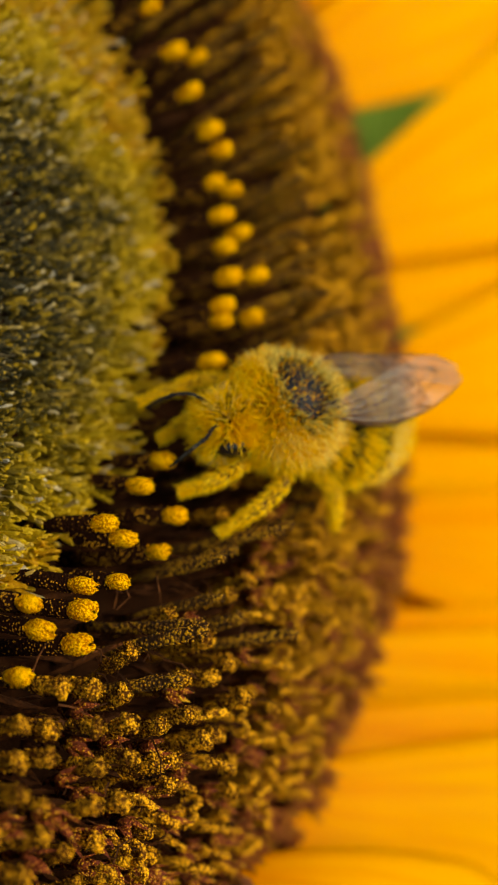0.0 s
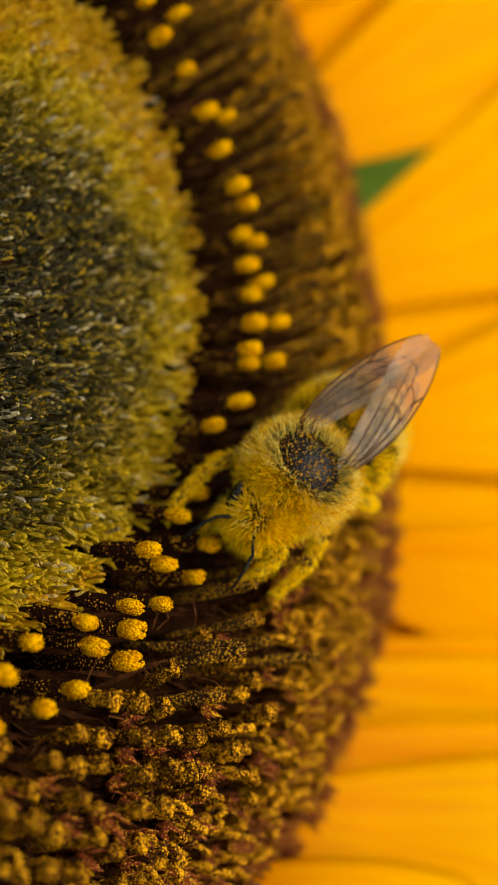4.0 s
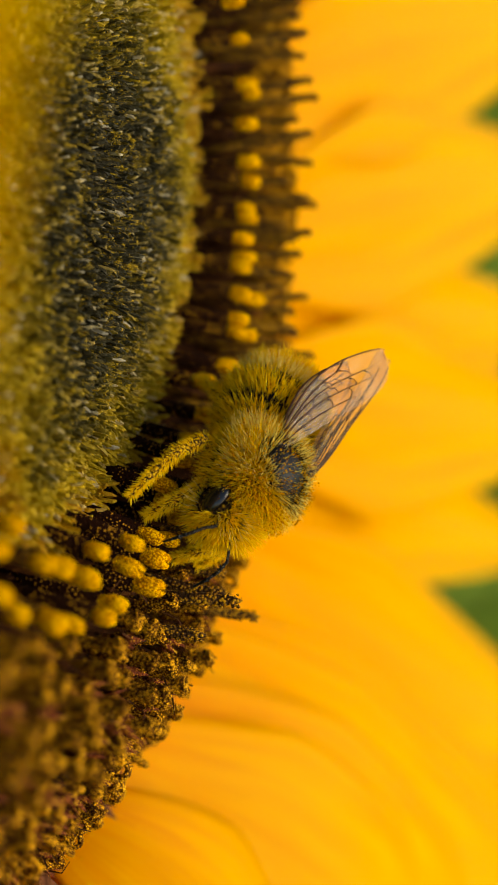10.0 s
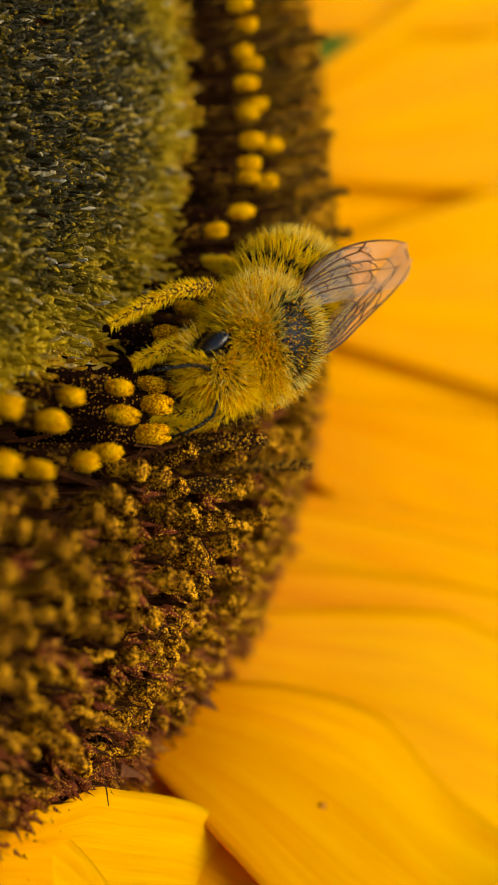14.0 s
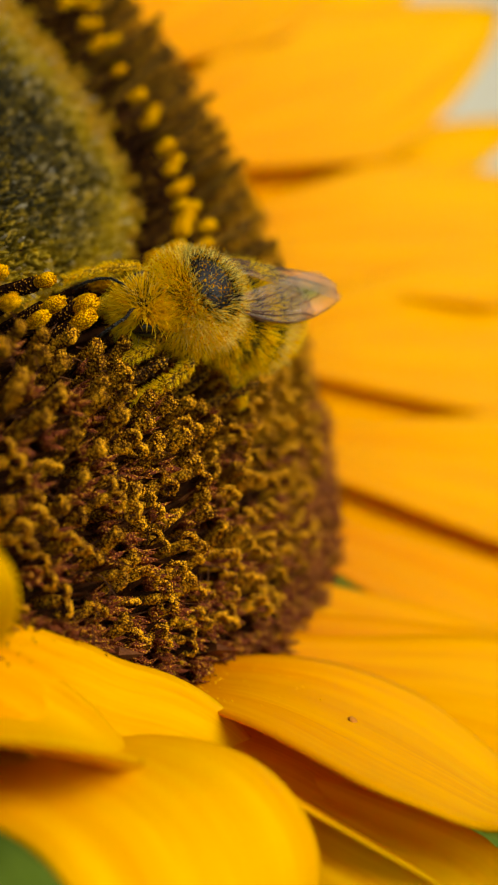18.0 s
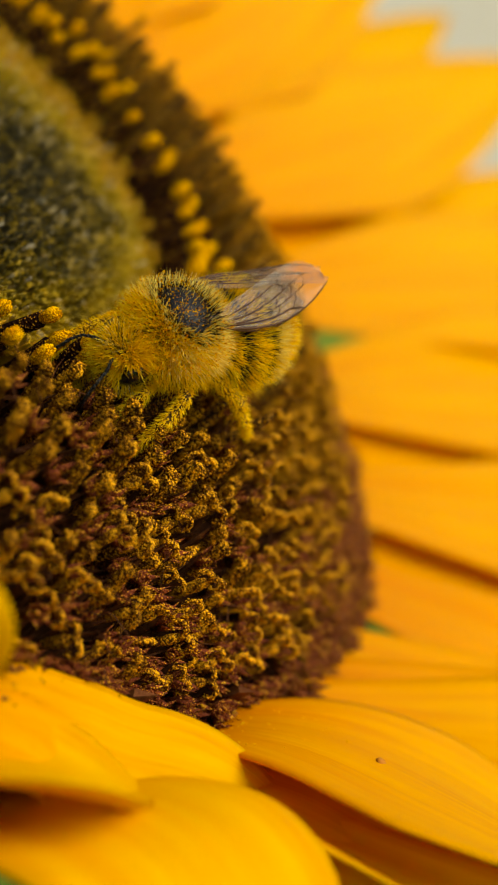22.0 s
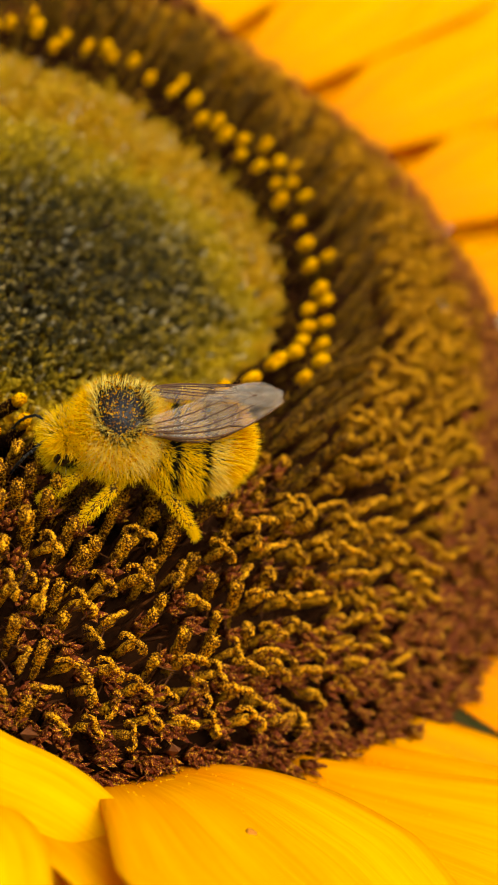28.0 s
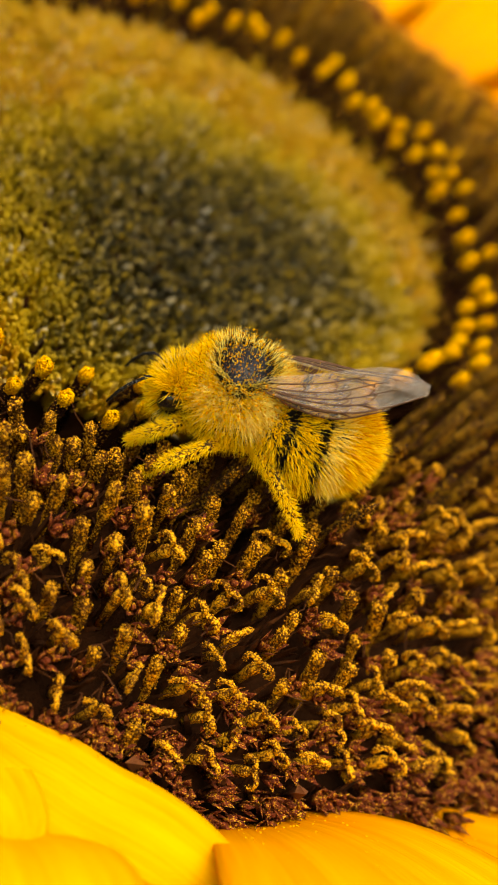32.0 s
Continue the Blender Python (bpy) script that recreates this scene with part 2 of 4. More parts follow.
def lathe(profile, sides=96):
    verts, faces = [], []
    for r, z in profile:
        for k in range(sides):
            w = 2 * math.pi * k / sides
            verts.append((r * math.cos(w), r * math.sin(w), z))
    for i in range(len(profile) - 1):
        for k in range(sides):
            faces.append((i * sides + k, i * sides + (k + 1) % sides, (i + 1) * sides + (k + 1) % sides, (i + 1) * sides + k))
    return verts, faces


def standing(x, y, z, lean_out, lean_az, spin=0.0):
    """Places a piece, built along +z, at x, y, z of the flower head; lean_out: degrees from the head's axis towards lean_az."""
    axis = Vector((-math.sin(lean_az), math.cos(lean_az), 0))
    return Matrix.Translation((x, y, z)) @ Matrix.Rotation(radians(lean_out), 4, axis) @ Matrix.Rotation(spin, 4, "Z")


def rim_radius(a):
    return float(np.interp(math.degrees(a), (-180, -130, -90, -80, -72, -60, -45, -30, -15, 0, 25, 47, 70, 90, 130, 180), (21.5, 23.0, 23.6, 24.2, 24.8, 25.5, 26.3, 26.5, 26.7, 27.0, 26.9, 24.1, 20.3, 17.6, 17.2, 21.5)))


def ring_scale(a):
    """The middle of the disc is drawn in on the side away from the meadow."""
    return np.interp(np.degrees(a), (-180, -150, -120, 2, 10, 20, 30, 45, 65, 90, 115, 150, 180), (0.80, 0.94, 1, 1, 0.98, 0.93, 0.86, 0.79, 0.65, 0.57, 0.56, 0.66, 0.80))


def tip_height(r):
    """How high the florets reach at a radius."""
    return float(np.interp(r, (0, 9, 12.8, 14, 16.2, 18, 19.7, 21.4, 23, 24.5, 26), (-1.0, -1.0, -1.5, 0.0, 0.5, 0.5, -0.6, -1.8, -3.0, -4.1, -5.2)))


# ---------------------------------------------------------------- sunflower
sunflower = tagged(new("sunflower"), "large yellow sunflower with a dark brown pollen-covered disc", "flower")
sunflower.location = BASE

PROFILE = [(0.01, -1.9), (6, -1.9), (11.3, -2.2), (12.1, -2.9), (12.8, -3.7), (14.0, -3.5), (15.6, -2.5), (18, -2.3), (20, -3.0), (22, -4.0), (24, -5.4), (24.9, -6.8), (24.3, -9.2), (18, -13.0), (9, -16), (3.5, -19), (0.01, -19)]
body = lathe(PROFILE)
for i, (x, y, z) in enumerate(body[0]):
    k = 1 + (rim_radius(math.atan2(y, x)) / 24.6 - 1) * min(1.0, math.hypot(x, y) / 20)
    body[0][i] = (x * k, y * k, z)
hang("receptacle", mesh_of("receptacle", *body, TISSUE), sunflower, LOCAL, "dark brown tissue between the florets")

rng = random.Random(7)


# ------ unopened buds in the middle
def bud_piece(rng):
    """A shut bud: a short body under a few pointed, tilted tips."""
    pile = Pile()
    h = rng.uniform(0.75, 1.15)
    pile.add(*tube([(0, 0, -1.5), (0, 0, -0.7), (0, 0, -0.25 + h * 0.05)], [0.22, 0.22, 0.08], 5))
    for k in range(rng.choice((3, 4, 4, 5))):
        w = rng.uniform(0, 6.28)
        o = rng.uniform(0.06, 0.24)
        lean = rng.uniform(0.10, 0.34)
        p = Vector((math.cos(w) * o, math.sin(w) * o, -0.5))
        q = Vector((math.cos(w) * (o + lean), math.sin(w) * (o + lean), rng.uniform(-0.05, 0.32)))
        pile.add(*tube([p, p.lerp(q, 0.65) + Vector((0, 0, 0.10)), q], [0.075, 0.085, 0.035], 4))
    return pile.v, pile.f


BUDS = [bud_piece(rng) for _ in range(14)]
field = Pile()
limit = 13.05
for k in range(5200):
    r = 0.195 * math.sqrt(k + 0.5)
    if r > limit:
        break
    a = (k * 2.399963 + 0.3 + math.pi) % (2 * math.pi) - math.pi
    r0, r = r, r * ring_scale(a)
    x, y = r * math.cos(a) + rng.uniform(-0.1, 0.1), r * math.sin(a) + rng.uniform(-0.1, 0.1)
    z = tip_height(r0) + rng.uniform(-0.22, 0.12) + 0.25 * math.sin(3.1 * x) * math.sin(2.7 * y) * 0.5
    s = rng.uniform(0.55, 0.95) * (0.68 + 0.2 * r / 12)
    field.add(*BUDS[rng.randrange(14)], standing(x, y, z, 6 + r * 1.4 + rng.uniform(-14, 14), a + rng.uniform(-0.5, 0.5), rng.uniform(0, 6.28)) @ Matrix.Scale(s, 4))
flat = np.array([(v.x, v.y) for v in field.v])
# the dark unripe patch lies off the middle, towards the open side
reach = np.maximum((np.hypot(flat[:, 0], flat[:, 1]) / 12.75 / ring_scale(np.arctan2(flat[:, 1], flat[:, 0]))) ** 2.2, np.hypot(flat[:, 0] - 3.4, flat[:, 1] + 6.0) / 9.2)
tagged(hang("unopened_bud_field", mesh_of("unopened_bud_field", field.v, field.f, BUD, False, np.stack([reach, 0 * reach], 1)), sunflower, LOCAL, "olive-green unopened buds dusted with pollen"), kind="stuff")


# ------ ring of open stamens with yellow tips
def cap_piece(rng):
    """The crusted, frayed yellow tip of a stamen."""
    h = rng.uniform(0.85, 1.15)
    prof = [(0.15, -0.12), (0.23, 0.0), (0.31, h * 0.28), (0.345, h * 0.55), (0.31, h * 0.80), (0.20, h * 0.97), (0.05, h * 1.0)]
    verts, faces = [], []
    sides = 18
    ph = rng.uniform(0, 6.28)
    for i, (r, z) in enumerate(prof):
        for k in range(sides):
            w = 2 * math.pi * k / sides + 0.05 * i
            rr = r * (1 + 0.11 * math.cos(7 * w + ph + 1.1 * z) + rng.uniform(-0.09, 0.09))
            verts.append((rr * math.cos(w), rr * math.sin(w), z + rng.uniform(-0.05, 0.05) * (2.4 if i > 3 else 1) - 0.42 * h))
    for i in range(len(prof) - 1):
        for k in range(sides):
            faces.append((i * sides + k, i * sides + (k + 1) % sides, (i + 1) * sides + (k + 1) % sides, (i + 1) * sides + k))
    pile = Pile()
    pile.add(verts, faces)
    for _ in range(46):
        w, z = rng.uniform(0, 6.28), rng.uniform(-0.4, 0.55) * h
        r = rng.uniform(0.24, 0.36) * (1 - 0.4 * max(0.0, z / h - 0.2))
        c = Vector((r * math.cos(w), r * math.sin(w), z))
        g = rng.uniform(0.025, 0.06)
        pile.add([c + Vector(d) * g for d in ((1, 0, 0), (-1, 0, 0), (0, 1, 0), (0, -1, 0), (0, 0, 1), (0, 0, -1))],
                 [(0, 2, 4), (2, 1, 4), (1, 3, 4), (3, 0, 4), (2, 0, 5), (1, 2, 5), (3, 1, 5), (0, 3, 5)])
    return mesh_of("pollen_tip", pile.v, pile.f, POLLEN)


CAPS = [cap_piece(rng) for _ in range(7)]
SHAFTS = [mesh_of("stamen", *tube([(0, 0, -3.9), (0.05, 0, -2.0), (0, 0, -0.3)], [0.24, 0.21, 0.24], 7, True, rng, 0.12), SHAFT) for _ in range(3)]
KNOWN = [(13.28, -2.68), (12.16, -8.33), (9.84, -9.12), (13.46, -3.89), (13.56, -4.54), (12.48, -5.39), (13.26, -5.72), (12.23, -6.34), (12.79, -6.99), (11.75, -7.22),
         (11.12, -8.06), (-1.33, -14.45), (3.35, -12.99), (4.24, -13.72), (2.28, -13.78), (1.37, -13.44), (0.79, -13.89), (0.25, -14.5), (-0.28, -13.81), (13.35, -1.43),
         (14.43, -1.68), (10.81, 5.7), (14.13, 3.65), (12.81, 1.16), (13.4, 0.03), (-0.45, -13.15), (10.2, -8.75), (4.9, -13.1), (2.9, -12.45)]
spots = [Vector(p) for p in KNOWN]
for k in range(5000):
    r, a = rng.uniform(12.9, 14.75), rng.uniform(-math.pi, math.pi)
    r *= ring_scale(a)
    p = Vector((r * math.cos(a), r * math.sin(a)))
    d = math.degrees(a)
    if (-36 < d < 6 or -98 < d < -70) and rng.random() < 0.985:
        continue
    if -69 < d < -42 and r > 13.4:
        continue
    if all((p - q).length > (1.06 if d < 10 else 0.92) for q in spots):
        spots.append(p)
for k, p in enumerate(spots):
    a = math.atan2(p.y, p.x)
    r = p.length
    z = rng.uniform(-0.25, 0.25) - (0.25 if r < 13.0 else 0)
    m = standing(p.x, p.y, z, rng.uniform(10, 24), a + rng.uniform(-0.35, 0.35), rng.uniform(0, 6.28))
    st = hang("stamen", SHAFTS[k % 3], sunflower, LOCAL @ m)
    hang("pollen_tip", CAPS[rng.randrange(7)], st, Matrix.Diagonal((0.98, 0.98, rng.uniform(0.85, 1.10), 1)) @ Matrix.Scale(rng.uniform(0.58, 0.76), 4))


# ------ spent florets: crusted rods, curled ends, red-brown scales
def grains_on(pile, rng, pts, radius, count, size):
    for _ in range(count):
        t = rng.uniform(0.2, 1.0) * (len(pts) - 1)
        i = min(int(t), len(pts) - 2)
        c = pts[i].lerp(pts[i + 1], t - i)
        w = rng.uniform(0, 6.28)
        c = c + Vector((math.cos(w), math.sin(w), rng.uniform(-0.3, 0.3))) * radius * rng.uniform(0.85, 1.1)
        g = size * rng.uniform(0.6, 1.4)
        pile.add([c + Vector(d) * g for d in ((1, 0, 0), (-0.6, 0.8, 0), (-0.6, -0.8, 0), (0, 0, 1), (0, 0, -1))],
                 [(0, 1, 3), (1, 2, 3), (2, 0, 3), (1, 0, 4), (2, 1, 4), (0, 2, 4)])
    # coarser clumps that cling to the skin and leave gaps
    own = random.Random(len(pile.v) * 7 + count)
    for _ in range(int(count * 0.75)):
        t = own.uniform(0.12, 1.0) * (len(pts) - 1)
        i = min(int(t), len(pts) - 2)
        axis = (pts[i + 1] - pts[i]).normalized()
        side = axis.orthogonal().normalized()
        w = own.uniform(0, 6.28)
        way = side * math.cos(w) + axis.cross(side) * math.sin(w)
        c = pts[i].lerp(pts[i + 1], t - i) + way * radius * own.uniform(0.9, 1.12)
        g = size * own.uniform(0.9, 2.3)
        pile.add([c + Vector((d[0] + own.uniform(-0.4, 0.4), d[1] + own.uniform(-0.4, 0.4), d[2] + own.uniform(-0.4, 0.4))) * g for d in ((1, 0, 0), (-0.6, 0.8, 0), (-0.6, -0.8, 0), (0, 0, 1), (0, 0, -1))],
                 [(0, 1, 3), (1, 2, 3), (2, 0, 3), (1, 0, 4), (2, 1, 4), (0, 2, 4)])


def rod_piece(rng, grains=120):
    """A spent anther rod, crusted with pollen, its split end curling a little."""
    pile = Pile()
    h, bend = rng.uniform(2.6, 3.5), rng.uniform(-0.14, 0.20)
    w = -math.pi / 2
    steps = (0, 0.25, 0.40, 0.48, 0.56, 0.64, 0.72, 0.80, 0.88, 0.95, 1.0)
    pts = [Vector((math.cos(w) * bend * (t * t) + rng.uniform(-0.025, 0.025) * t, math.sin(w) * bend * (t * t) + rng.uniform(-0.025, 0.025) * t, -h + h * t)) for t in steps]
    fat = rng.uniform(0.74, 1.0)
    pile.add(*tube(pts, [r * fat * rng.uniform(0.82, 1.15) for r in (0.12, 0.12, 0.13, 0.165, 0.18, 0.185, 0.19, 0.195, 0.20, 0.18, 0.10)], 10, True, rng, 0.28))
    for s in (1, -1):
        q = pts[-2]
        d = Vector((math.cos(w + 1.57) * s, math.sin(w + 1.57) * s, 0))
        arc = [q + d * (0.02 + 0.11 * (1 - math.cos(u)) * 0.8) + Vector((0, 0, -0.02 + 0.11 * math.sin(u))) for u in (0.1, 0.9, 1.7, 2.5, 3.3, 4.2, 5.0)]
        pile.add(*tube(arc, [0.075, 0.085, 0.085, 0.08, 0.07, 0.06, 0.04], 7, True, rng, 0.25))
    grains_on(pile, rng, pts[3:], 0.19 * fat, grains, 0.033)
    return mesh_of("anther_rod", pile.v, pile.f, TUBE)


def spike_piece(rng):
    """A taller dark anther rod that ends in a blunt point, thinly dusted."""
    pile = Pile()
    h, w, bend = rng.uniform(3.6, 4.2), rng.uniform(0, 6.28), rng.uniform(0.0, 0.3)
    steps = (0, 0.3, 0.5, 0.6, 0.7, 0.78, 0.86, 0.93, 0.98, 1.0)
    pts = [Vector((math.cos(w) * bend * t * t, math.sin(w) * bend * t * t, -h + h * t)) for t in steps]
    pile.add(*tube(pts, [0.12, 0.13, 0.15, 0.165, 0.165, 0.155, 0.135, 0.10, 0.06, 0.015], 8, True, rng, 0.2))
    grains_on(pile, rng, pts[2:-1], 0.145, 60, 0.026)
    return mesh_of("pointed_anther_rod", pile.v, pile.f, SPIKE)


def curl_piece(rng):
    """A spent floret whose two stigma arms roll back like a ram's horns."""
    pile = Pile()
    pile.add(*tube([(0, 0, -2.6), (0, 0, -1.0), (0, 0, -0.5), (0, 0, -0.3)], [0.13, 0.15, 0.18, 0.11], 7, True, rng, 0.2))
    for s in (0, math.pi):
        w = s + rng.uniform(-0.3, 0.3)
        d, e = Vector((math.cos(w), math.sin(w), 0)), Vector((-math.sin(w), math.cos(w), 0))
        R = rng.uniform(0.22, 0.30)
        end = rng.uniform(3.5, 5.0)
        arc = [d * (R - R * math.cos(u)) * (1 - 0.06 * u) + e * 0.02 * u + Vector((0, 0, -0.22 + R * math.sin(u) * 1.1)) for u in np.linspace(0.0, end, 11)]
        pile.add(*tube(arc, [0.082, 0.082, 0.082, 0.080, 0.076, 0.074, 0.07, 0.062, 0.056, 0.045, 0.03], 6, True, rng, 0.28))
        grains_on(pile, rng, arc, 0.078, 34, 0.027)
    return mesh_of("curled_floret", pile.v, pile.f, CURL)


def scale_piece(rng):
    """A dry floret: a little cup with five stiff, pointed lobes."""
    pile = Pile()
    for k in range(5):
        w = k * 1.2566 + rng.uniform(-0.25, 0.25)
        d, e = Vector((math.cos(w), math.sin(w), 0)), Vector((-math.sin(w), math.cos(w), 0))
        h = rng.uniform(0.10, 0.55)
        a = d * 0.20 + Vector((0, 0, -1.0))
        c = d * 0.30 + Vector((0, 0, -0.30))
        t = d * rng.uniform(0.38, 0.66) + e * rng.uniform(-0.12, 0.12) + Vector((0, 0, h))
        pile.add([a - e * 0.15, a + e * 0.15, c + e * 0.21, c - e * 0.21, t, c + d * 0.07, c - d * 0.05], [(0, 1, 2, 6, 3), (3, 6, 4), (6, 2, 4), (2, 5, 4), (5, 3, 4), (1, 0, 3, 5), (1, 5, 2)])
    pile.add(*tube([(0, 0, -1.4), (0, 0, -0.35), (0, 0, -0.1)], [0.16, 0.18, 0.08], 6, True, rng, 0.2))
    grains_on(pile, rng, [Vector((0, 0, -0.6)), Vector((0, 0, 0.15))], 0.30, 9, 0.045)
    return mesh_of("dry_floret", pile.v, pile.f, SCALE)


RODS = [rod_piece(rng) for _ in range(9)]
SPIKES = [spike_piece(rng) for _ in range(6)]
CURLS = [curl_piece(rng) for _ in range(9)]
SCALES = [scale_piece(rng) for _ in range(7)]
rest = {"anther_rod": Pile(), "pointed_anther_rod": Pile(), "curled_floret": Pile(), "dry_floret": Pile()}
mats = {"anther_rod": TUBE, "pointed_anther_rod": SPIKE, "curled_floret": CURL, "dry_floret": SCALE}
counts = {"anther_rod": 0, "pointed_anther_rod": 0, "curled_floret": 0, "dry_floret": 0}
plain = {}


def raw(me):
    if me.name not in plain:
        plain[me.name] = ([v.co.copy() for v in me.vertices], [tuple(p.vertices) for p in me.polygons])
    return plain[me.name]


focus_floret = None


def far_lift(d, r):
    """The rim stands a little higher on the far side."""
    return 0.3 * max(0.0, min(1.0, (d + 50) / 40)) * max(0.0, min(1.0, (60 - d) / 30)) * max(0.0, min(1.0, (r - 18) / 5))


for k in range(800, 4500):
    r = 0.505 * math.sqrt(k)
    a = (k * 2.399963 + 1.1 + math.pi) % (2 * math.pi) - math.pi
    R = rim_radius(a)
    if r < 15.0 or r > R + 0.9:
        continue
    d = math.degrees(a)
    r += rng.uniform(-0.16, 0.16)
    edge = (R - r)
    front = max(0.0, math.cos(radians(d + 105)))
    # the rods stand in a wider belt on the side towards the open meadow
    rod_limit = 17.4 + 5.2 * front ** 2
    if r < rod_limit + rng.uniform(-0.7, 0.7) and (r < 17.0 or rng.random() < (0.78 - 0.10 * max(0.0, r - 17.5) if d < -72 else 0.40)):
        kind, pool = "anther_rod", RODS
        lean, droop = rng.uniform(2, 26), 0.0
    elif edge > 1.2 + 2.2 * max(0.0, min(1.0, (d + 60) / 25)) + rng.uniform(-0.6, 0.6):
        kind, pool = "curled_floret", CURLS
        lean, droop = 10 + (r - 17) * 2.6 + rng.uniform(-10, 10), 0.15
    else:
        kind, pool = "dry_floret", SCALES
        lean, droop = 30 + rng.uniform(-14, 24), 0.25
    z = tip_height(r - (R - 24.4) * max(0, (r - 17) / 8)) + far_lift(d, r) + rng.uniform(-0.4, 0.35) - droop
    az = a + rng.uniform(-0.5, 0.5)
    if kind == "anther_rod":
        lean = rng.uniform(3, 17)
        az = math.pi + rng.uniform(-1.1, 1.1) if d < -60 else a + rng.uniform(-0.7, 0.7)
        if d > -60:
            lean += 10
        if (d > -52 and r < 16.6) or (d > -84 and rng.random() < (0.6 if d > -60 else 0.4) and r < 18.2):
            kind, pool = "pointed_anther_rod", SPIKES
            z += rng.uniform(0.6, 1.6)
            lean, az = rng.uniform(3, 15), a + rng.uniform(-0.5, 0.5)
    spin = rng.uniform(0, 6.28) if kind == "dry_floret" else a + 0.7 + rng.gauss(0, 0.5) if kind == "curled_floret" else a + rng.gauss(0, 0.3)
    r -= 15.0 * (1 - ring_scale(a)) * max(0.0, (R - r) / (R - 15.0))
    m = standing(r * math.cos(a), r * math.sin(a), z, lean, az, spin) @ Matrix.Scale(rng.uniform(0.88, 1.15), 4)
    me = pool[rng.randrange(len(pool))]
    if kind == "dry_floret":
        m = m @ Matrix.Scale(0.66, 4)
    belt = 4.2 if d > -70 else 2.6
    if edge < belt or (r > 16.2 and -130 < d < -58 and rng.random() < 0.6):
        for q in range(1 if edge >= belt else 4 if kind == "dry_floret" else 2):
            b = a + rng.uniform(-0.035, 0.035)
            r2 = min(r + rng.uniform(-0.7, 0.7), R + 0.7)
            rest["dry_floret"].add(*raw(SCALES[rng.randrange(len(SCALES))]), standing(r2 * math.cos(b), r2 * math.sin(b), tip_height(r2 - (R - 24.4) * max(0, (r2 - 17) / 8)) + far_lift(d, r2) - rng.uniform(0.2, 0.8), 20 + (r2 - 18) * 4 + rng.uniform(-18, 18), b + rng.uniform(-0.6, 0.6), rng.uniform(0, 6.28)) @ Matrix.Scale(rng.uniform(0.5, 0.75), 4))
    near = -112 < d < -48 if kind == "dry_floret" else -128 < d < -28 if kind != "pointed_anther_rod" else True
    if near and counts[kind] < 300:
        counts[kind] += 1
        ob = hang(kind, me, sunflower, LOCAL @ m)
        if focus_floret is None and abs(d + 85) < 5 and 17.0 < r < 18.4:
            focus_floret = ob
    else:
        rest[kind].add(*raw(me), m)
chaff = Pile()
for k in range(6800):
    a, r = rng.uniform(-math.pi, math.pi), math.sqrt(rng.uniform(13.2 ** 2, 25.0 ** 2))
    if r > rim_radius(a) + 0.2:
        continue
    h = tip_height(r) - rng.uniform(0.9, 2.2) - (1.0 if r < 15 else 0)
    m = standing(r * math.cos(a), r * math.sin(a), h, rng.uniform(0, 35), a + rng.uniform(-1.6, 1.6), rng.uniform(0, 6.28))
    w, t = rng.uniform(0.05, 0.13), rng.uniform(0.2, 0.9)
    chaff.add([(-w, 0, -1.6), (w, 0, -1.6), (w * 0.8, 0.10, 0), (-w * 0.8, 0.10, 0), (0, 0.02, t), (0, -0.08, -1.2)], [(0, 1, 2, 3), (3, 2, 4), (1, 0, 5), (0, 3, 4, 5), (2, 1, 5, 4)], m)
for k in range(1500):
    a, r = rng.uniform(-math.pi, math.pi), math.sqrt(rng.uniform(14.6 ** 2, 22.5 ** 2))
    h = tip_height(r) - rng.uniform(0.3, 1.5)
    p = Vector((r * math.cos(a), r * math.sin(a), h))
    q = p + Vector((rng.uniform(-0.8, 0.8), rng.uniform(-0.8, 0.8), rng.uniform(-0.1, 0.7)))
    chaff.add(*tube([p, p.lerp(q, 0.5) + Vector((rng.uniform(-0.2, 0.2), rng.uniform(-0.2, 0.2), 0.1)), q], [0.03, 0.024, 0.016], 3))
tagged(hang("chaff", mesh_of("chaff", chaff.v, chaff.f, CHAFF, False), sunflower, LOCAL, "dark papery chaff between the florets"), kind="stuff")
for kind, pile in rest.items():
    tagged(hang(kind + "_field", mesh_of(kind + "_field", pile.v, pile.f, mats[kind]), sunflower, LOCAL), kind="stuff")
cam.data.dof.focus_object = focus_floret


